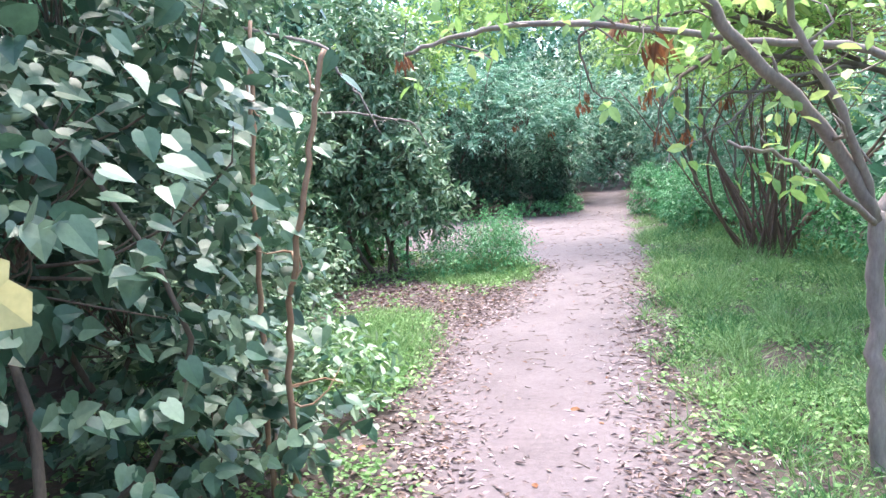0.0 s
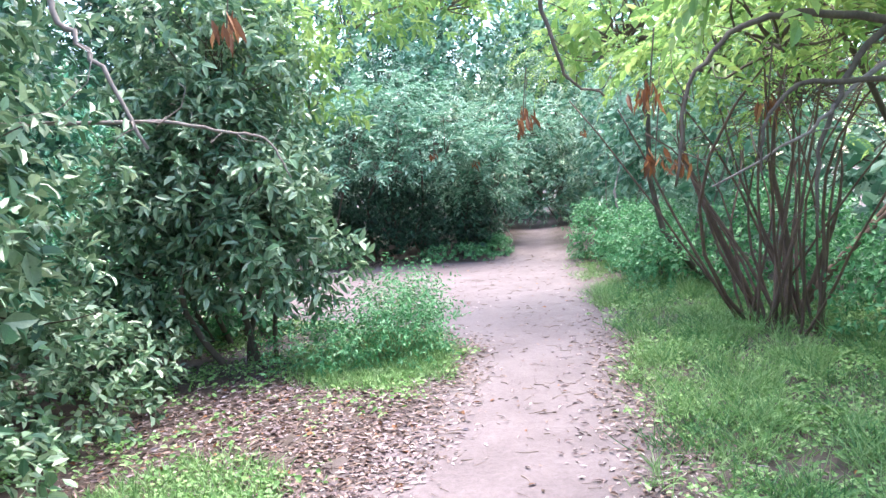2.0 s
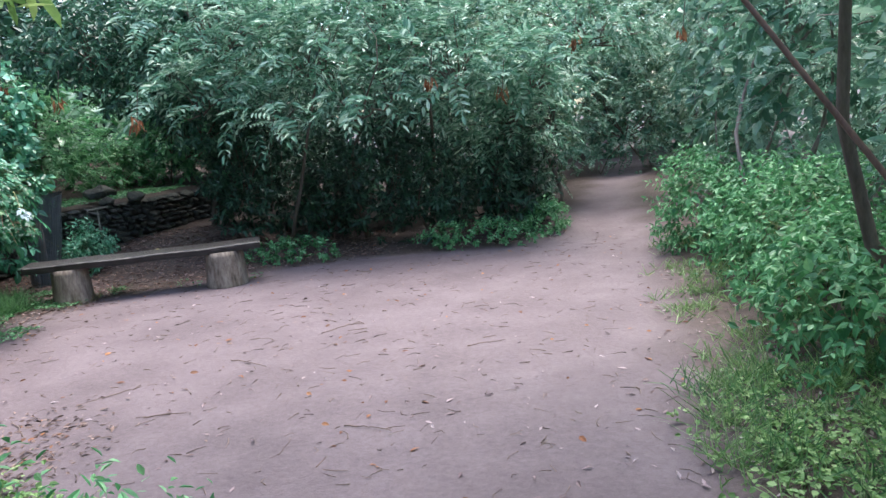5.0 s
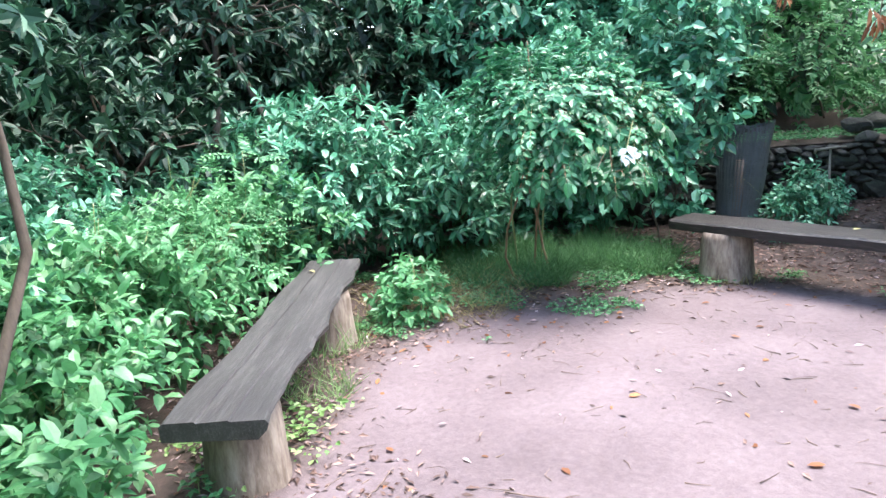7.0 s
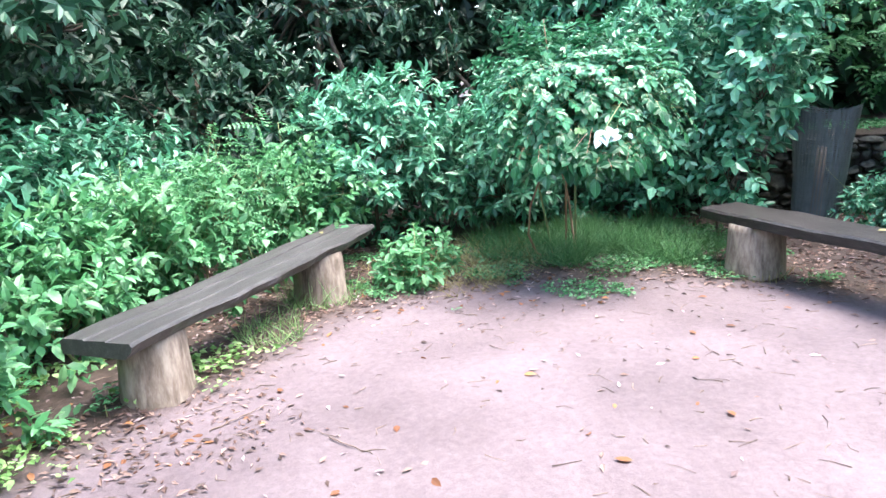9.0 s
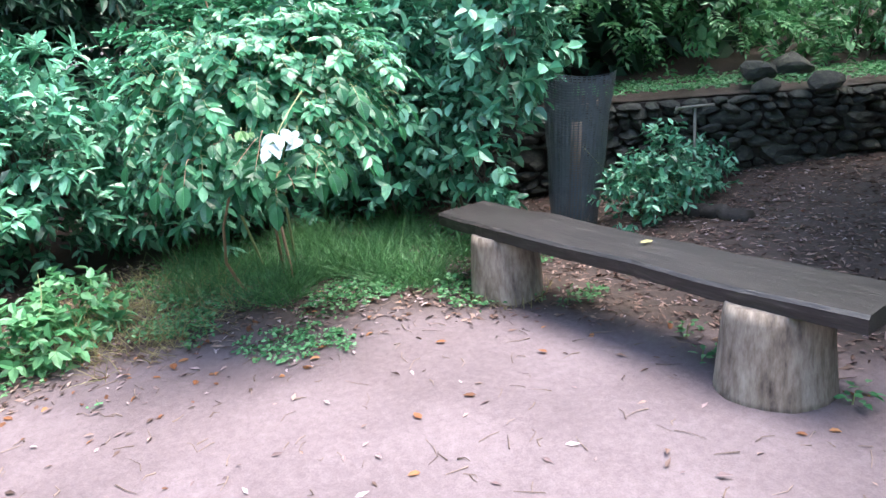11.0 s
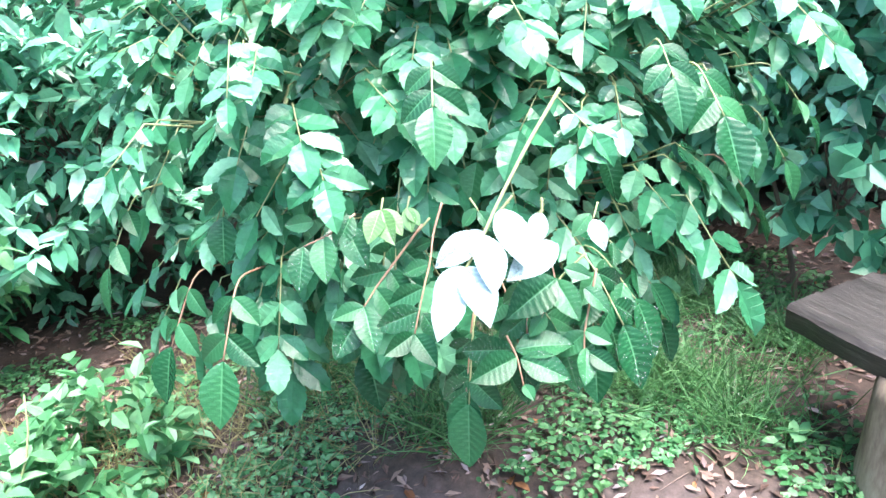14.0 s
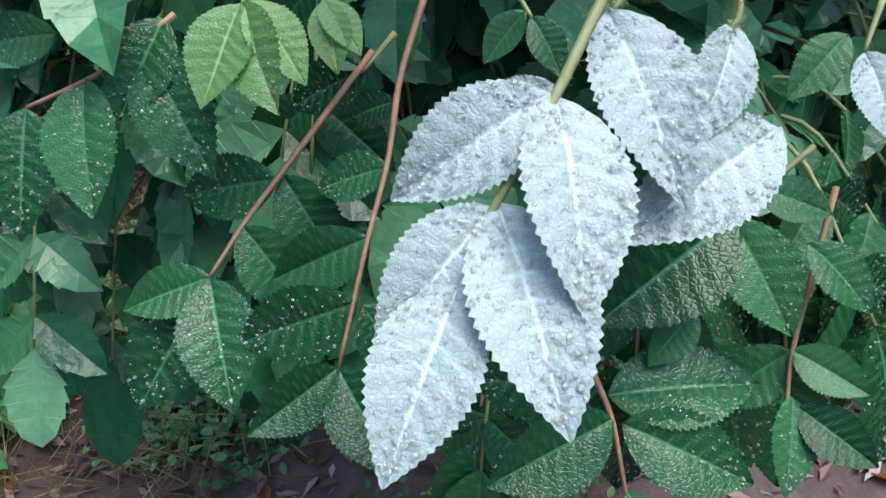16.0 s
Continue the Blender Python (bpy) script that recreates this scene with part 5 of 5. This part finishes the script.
M_PALELEAF = leaf_mat("pale_yellow_leaf", (0.5, 0.45, 0.2), (0.55, 0.5, 0.24), (0.62, 0.55, 0.3), 0.5, 0.4)
big_leaf((0.4, 0.86, 1.5), 0.11, (0.3, 0.2, -0.4), (0.6, -1, 0.4), M_PALELEAF, LOBED)
for k in range(80):
    y = rng.uniform(1.7, 3.9)
    at = (rng.uniform(-0.25, 0.3) + 0.12 * (y - 2), y, rng.uniform(0.15, 2.3))
    big_leaf(at, rng.uniform(0.07, 0.13), (rng.normal(0.5, 0.5), rng.normal(-0.2, 0.6), -0.5), (rng.normal(0.5, 0.4), rng.normal(-0.6, 0.4), 0.8), M_IVY)


def dry_cluster(x, y, z, n=14):
    th = thing("dry_leaf_cluster", "cluster of withered rust-brown hanging leaves", "leaves", (x, y, z), "withered clusters among the branches")
    P = rng.normal(0, 0.035, (n, 3)) + [0, 0, 0.04]
    D = np.stack([rng.normal(0, 0.35, n), rng.normal(0, 0.35, n), -np.ones(n)], -1)
    raw("withered_leaf", *leaves(P, D, rng.normal(size=(n, 3)), rng.uniform(0.08, 0.17, n), rng.uniform(0.02, 0.045, n), OVAL), M_RUST, th)["kind"] = "stuff"
    raw("stalk", *tube([(0, 0, 0), (0.02, 0.01, 0.2), (0.05, 0.03, 0.42)], 0.004, 0.006, 5), M_BARK, th)


for c in ((1.85, 3.30, 2.02), (0.36, 7.24, 2.53), (2.81, 7.58, 2.09), (3.53, 7.53, 1.99), (2.28, 9.11, 2.12), (2.99, 8.03, 1.69), (3.48, 8.80, 1.68), (3.68, 9.87, 2.30), (2.79, 11.96, 2.44),
          (-2.75, 17.53, 2.31), (-1.64, 17.24, 1.98), (3.73, 18.23, 2.56), (1.91, 17.6, 2.18), (2.77, 17.87, 1.99), (-3.38, 17.41, 2.55), (4.88, 17.46, 2.47), (2.15, 5.63, 2.48)):
    dry_cluster(*c)


# ---- stone wall, terrace, netting, standpipe ----
def boulder_mesh(name, seedling, flat=0.7):
    r = random.Random(seedling)
    bm = bmesh.new()
    bmesh.ops.create_icosphere(bm, subdivisions=2, radius=0.5)
    k = [Vector((r.uniform(-1, 1), r.uniform(-1, 1), r.uniform(-1, 1))).normalized() for _ in range(9)]
    for v in bm.verts:
        c = v.co.copy()
        for d in k:
            over = c.dot(d) - 0.3
            if over > 0:
                c -= d * over * 0.85
        v.co = c * 1.15
    me = bpy.data.meshes.new(name)
    bm.to_mesh(me)
    bm.free()
    me.materials.append(M_STONE)
    return me


STONES = [boulder_mesh("stone", k) for k in range(7)]
WALL = np.array([(-4.6, 17.3), (-3.9, 18.5), (-3.45, 19.4), (-3.05, 20.2), (-2.6, 22.0)])


def wall_at(s):
    d = np.concatenate([[0], np.cumsum(np.linalg.norm(np.diff(WALL, axis=0), axis=1))])
    p = np.array([np.interp(s, d, WALL[:, 0]), np.interp(s, d, WALL[:, 1])])
    p2 = np.array([np.interp(s + 0.05, d, WALL[:, 0]), np.interp(s + 0.05, d, WALL[:, 1])])
    return p, unit(p2 - p + 1e-9), d[-1]


total = wall_at(0)[2]
V, F = [], []
ss = np.linspace(0, total - 0.06, 24)
for i, s in enumerate(ss):
    p, d, _ = wall_at(s)
    nrm = np.array([d[1], -d[0]])
    for off, z in ((-0.07, -0.1), (-0.09, 0.84), (-0.6, 0.86), (-0.6, -0.1)):
        V.append((*(p + nrm * off), z))
    if i:
        a, b = (i - 1) * 4, i * 4
        F += [(a + j, b + j, b + (j + 1) % 4, a + (j + 1) % 4) for j in range(4)]
F += [(0, 1, 2, 3), (len(V) - 1, len(V) - 2, len(V) - 3, len(V) - 4)]
wall = tagged(raw("wall_terrace", V, F, M_CHAR), "dark dry-stone retaining wall below the bank", "wall", kind="structure")
z = 0.08
row = 0
while z < 0.84:
    hgt = rng.uniform(0.06, 0.12)
    s = 0.02 * row
    while s < total - 0.1:
        w = rng.uniform(0.09, 0.24)
        if rng.random() < 0.06:
            w, big = 0.36, 2.0
        else:
            big = 1
        p, d, _ = wall_at(s + w / 2)
        nrm = np.array([d[1], -d[0]])
        ob = new("stone", STONES[int(rng.integers(0, 7))])
        ob.parent = wall
        c = p + nrm * rng.uniform(-0.07, -0.03)
        ob.matrix_basis = pose(c[0], c[1], z + hgt / 2, rng.normal(0, 6), rng.normal(0, 6), math.degrees(math.atan2(d[1], d[0]))) @ Matrix.Diagonal((w * 1.02, 0.22, hgt * 1.05 * big, 1))
        s += w
    z += hgt * 0.95
    row += 1
V = [(-4.9, 17.0, 0.82)] + [(x - 0.12, y, 0.86) for x, y in WALL] + [(-2.6, 26, 1.1), (-9.5, 26, 1.5), (-9.5, 17.0, 1.2)]
tagged(raw("terrace", V, [tuple(range(len(V)))], M_GROUND), "earth bank held by the stone wall", "bank", kind="structure")
P = rng.uniform((-6, 17.8, 0.88), (-3.0, 21.5, 0.9), (2600, 3))
P = P[P[:, 0] < np.interp(P[:, 1], WALL[:, 1], WALL[:, 0]) - 0.15]
tagged(raw("ground_cover", *flat_leaves(tufts(P, 5, 0.04), 0.04, 0.6, LITE, 0.04, 0.6), M_FRESH), "green weeds on the bank above the wall", "plants", kind="stuff")
for x, y, zz, sz in ((-3.75, 19.75, 1.0, 0.42), (-3.45, 19.6, 0.9, 0.3), (-3.2, 19.95, 0.92, 0.34), (-3.9, 20.3, 1.0, 0.5)):
    ob = new("boulder", STONES[int(rng.integers(0, 7))])
    ob.matrix_basis = pose(x, y, zz, 0, 0, rng.uniform(0, 360)) @ Matrix.Diagonal((sz, sz * 0.8, sz * 0.5, 1))
    tagged(ob, "dark weathered basalt boulder on the wall top", "stone", "boulders on the wall")

cage = thing("tree_guard", "black plastic netting rolled round a young tree", "tree guard", (-3.4, 17.6, 0))
S, K = 44, 64
vs, fs = [], []
for k in range(K + 1):
    t = k / K
    for i in range(S):
        a = 2 * math.pi * i / S
        r = (0.17 + 0.1 * t) * (1 + 0.06 * math.sin(3 * a + 2 * t) + 0.02 * math.sin(14 * t + a))
        vs.append((r * math.cos(a) + 0.1 * t, r * math.sin(a) + 0.05 * t, -0.02 + 1.22 * t + 0.03 * math.sin(a * 2) * t))
bm = bmesh.new()
bv = [bm.verts.new(v) for v in vs]
for k in range(K):
    for i in range(S):
        bm.faces.new((bv[k * S + i], bv[k * S + (i + 1) % S], bv[(k + 1) * S + (i + 1) % S], bv[(k + 1) * S + i]))
bmesh.ops.wireframe(bm, faces=bm.faces, thickness=0.0105, use_even_offset=True, use_replace=True)
part("netting", bm, M_NET, cage)
raw("trunk", *tube([(0, 0, -0.05), (0.03, 0.02, 0.5), (0.02, 0.05, 0.85)], 0.06, 0.04, 8), M_BARK, cage, "", True)

pipe = thing("standpipe", "grey metal standpipe with a tap bar", "standpipe", (-3.0, 18.45, 0.05))
raw("riser", *tube([(0, 0, -0.05), (0.0, 0.0, 0.4), (-0.01, 0.01, 0.84)], 0.011, 0.011, 10), M_PIPE, pipe, "", True)
raw("tap_bar", *tube([(-0.09, -0.09, 0.835), (0, 0, 0.85), (0.1, 0.1, 0.86)], 0.013, 0.011, 10), M_PIPE, pipe, "", True)
raw("spout", *tube([(-0.09, -0.09, 0.85), (-0.1, -0.1, 0.8)], 0.014, 0.012, 10), M_PIPE, pipe, "", True)

log = raw("fallen_log", *tube(smooth_line([(-2.95, 18.3, 0.13), (-2.75, 18.4, 0.14), (-2.45, 18.5, 0.13)], 6, 0.008), 0.05, 0.065, 10), M_CHAR, smooth=True)
tagged(log, "short black rotten log on the leaf litter", "log")
st = raw("stick", *tube(smooth_line([(-2.55, 16.98, 0.012), (-2.2, 17.06, 0.016), (-1.86, 17.14, 0.012)], 5, 0.003), 0.009, 0.006, 6), M_CHAR, smooth=True)
tagged(st, "straight dark stick under the bench", "stick")
for a, b in (((-0.3, 13.3), (-0.1, 13.5)), ((0.4, 14.0), (0.75, 13.8)), ((0.2, 12.9), (0.5, 12.95)), ((1.0, 14.6), (1.3, 14.9)), ((-0.5, 12.7), (-0.75, 12.95)), ((1.6, 12.6), (1.9, 12.5)), ((2.3, 14.0), (2.6, 14.1))):
    st = raw("stick", *tube(smooth_line([(*a, 0.008), ((a[0] + b[0]) / 2 + 0.02, (a[1] + b[1]) / 2, 0.014), (*b, 0.007)], 4, 0.003), 0.0045, 0.002, 6), M_TWIG, smooth=True)
    tagged(st, "thin dry stick lying on the trodden earth", "stick", "sticks on the clearing")


def fallen(x, y, z, size, material, label):
    v, f = leaves(np.zeros((1, 3)), np.array([(rng.normal(), rng.normal(), 0.05)]), np.array([(0.1, 0.1, 1)]), size, size * 0.55, OVAL)
    ob = raw("fallen_leaf", v, f, material)
    ob.location = (x, y, z)
    tagged(ob, label, "leaf")


fallen(-1.46, 16.92, 0.506, 0.08, M_PALELEAF, "tan curled leaf lying on the bench")
fallen(-3.0, 13.12, 0.49, 0.08, M_PALELEAF, "yellowish leaf lying on the bench")
for x, y in ((-2.2, 15.3), (-1.9, 15.9), (-1.5, 16.3), (-2.6, 14.7), (-2.9, 14.35), (-0.4, 12.6), (-0.2, 12.3), (-0.9, 13.0), (0.6, 13.6), (-2.35, 14.5), (-1.2, 15.5), (0.2, 14.6), (-0.1, 15.2)):
    fallen(x, y, float(height(np.array([x]), np.array([y]))[0]) + 0.012, rng.uniform(0.05, 0.08), M_RUST, "orange-brown fallen leaf on the earth")


def foot_grass(x, y, r, count, hgt, material, label):
    a = rng.uniform(0, 2 * np.pi, count)
    P = np.stack([x + np.cos(a) * r * rng.uniform(1, 1.3, count), y + np.sin(a) * r * rng.uniform(1, 1.3, count), np.full(count, 0.0)], -1)
    tagged(raw("grass", *grass_mesh(P, hgt, 0.005, 0.7), material), label, "grass", kind="stuff")


foot_grass(-2.36, 16.5, 0.22, 130, 0.1, M_DRYGRASS, "short dry grass round the foot of the stump")
foot_grass(-2.62, 13.12, 0.23, 260, 0.24, M_GRASS, "long grass round the foot of the stump")
foot_grass(-1.8, 12.85, 0.16, 220, 0.22, M_GRASS, "tuft of grass under the bench")


def sprout(x, y, n, size):
    base = float(height(np.array([x]), np.array([y]))[0])
    th = thing("weed_sprout", "small bright green weed sprouting from the soil", "plant", (x, y, base), "sprouts round the benches")
    a = rng.uniform(0, 6.28, n)
    P = np.stack([np.cos(a) * 0.02, np.sin(a) * 0.02, rng.uniform(0.02, 0.09, n)], -1) + rng.normal(0, 0.035, (n, 3)) * [1, 1, 0]
    D = np.stack([np.cos(a), np.sin(a), rng.uniform(-0.1, 0.5, n)], -1)
    raw("foliage", *leaves(P, D, np.tile([0, 0, 1.0], (n, 1)) + rng.normal(0, 0.2, (n, 3)), size * rng.uniform(0.6, 1.2, n), size * 0.5, OVAL), M_FRESH, th)
    raw("stem", *tube([(0, 0, -0.01), (0.01, 0, 0.07)], 0.004, 0.002, 5), M_STEM, th)


for x, y, n, s in ((-2.63, 16.2, 9, 0.075), (-1.99, 16.71, 22, 0.035), (-1.3, 17.01, 18, 0.045), (-1.05, 16.9, 12, 0.055), (-0.42, 17.15, 16, 0.06), (-2.1, 16.6, 14, 0.03), (-2.8, 16.4, 12, 0.05), (-0.9, 12.1, 24, 0.05), (-0.7, 12.15, 20, 0.045),
                   (-0.45, 11.95, 24, 0.06), (-2.75, 13.75, 26, 0.06), (-2.9, 13.6, 24, 0.07), (-3.2, 14.5, 24, 0.06), (-3.3, 15.4, 24, 0.06), (-2.9, 14.1, 18, 0.05)):
    sprout(x, y, n, s)

# undergrowth along the far edge of the clearing and under the hedges
bush("low_undergrowth", "low green weeds under the dark shrub", "plant", [(-0.2, 18.1, 0.1, 0.7, 0.25, 0.18), (2.4, 18.35, 0.1, 0.9, 0.3, 0.2), (3.3, 19.3, 0.15, 0.3, 0.8, 0.25)], [(2.4, 18.35)], oval(8, 0.045, 0.6, twig=0.1), M_FRESH, M_STEM, n=420, stem_r=0.006, twigs=0, core=0.1)
bush("low_undergrowth", "low leafy plants under the hedge by the path", "plant", [(-0.9, 5.4, 0.25, 0.7, 1.6, 0.35), (-1.4, 8.6, 0.3, 0.8, 1.5, 0.45), (-0.1, 4.6, 0.15, 0.4, 0.7, 0.25)], [(-0.9, 5.4)], oval(8, 0.06, 0.55), M_GLOSSY, M_STEM, n=900, stem_r=0.008, twigs=0, core=0.2)
bush("low_undergrowth", "green undergrowth beneath the leaning trees", "plant", [(5.7, 8.5, 0.4, 0.7, 2.0, 0.55), (5.4, 5.0, 0.3, 0.8, 2.2, 0.5), (5.9, 11.8, 0.6, 0.8, 1.4, 0.8)], [(5.7, 8.5)], oval(8, 0.06, 0.5), M_FRESH, M_STEM, n=1100, stem_r=0.008, twigs=0, core=0.25)
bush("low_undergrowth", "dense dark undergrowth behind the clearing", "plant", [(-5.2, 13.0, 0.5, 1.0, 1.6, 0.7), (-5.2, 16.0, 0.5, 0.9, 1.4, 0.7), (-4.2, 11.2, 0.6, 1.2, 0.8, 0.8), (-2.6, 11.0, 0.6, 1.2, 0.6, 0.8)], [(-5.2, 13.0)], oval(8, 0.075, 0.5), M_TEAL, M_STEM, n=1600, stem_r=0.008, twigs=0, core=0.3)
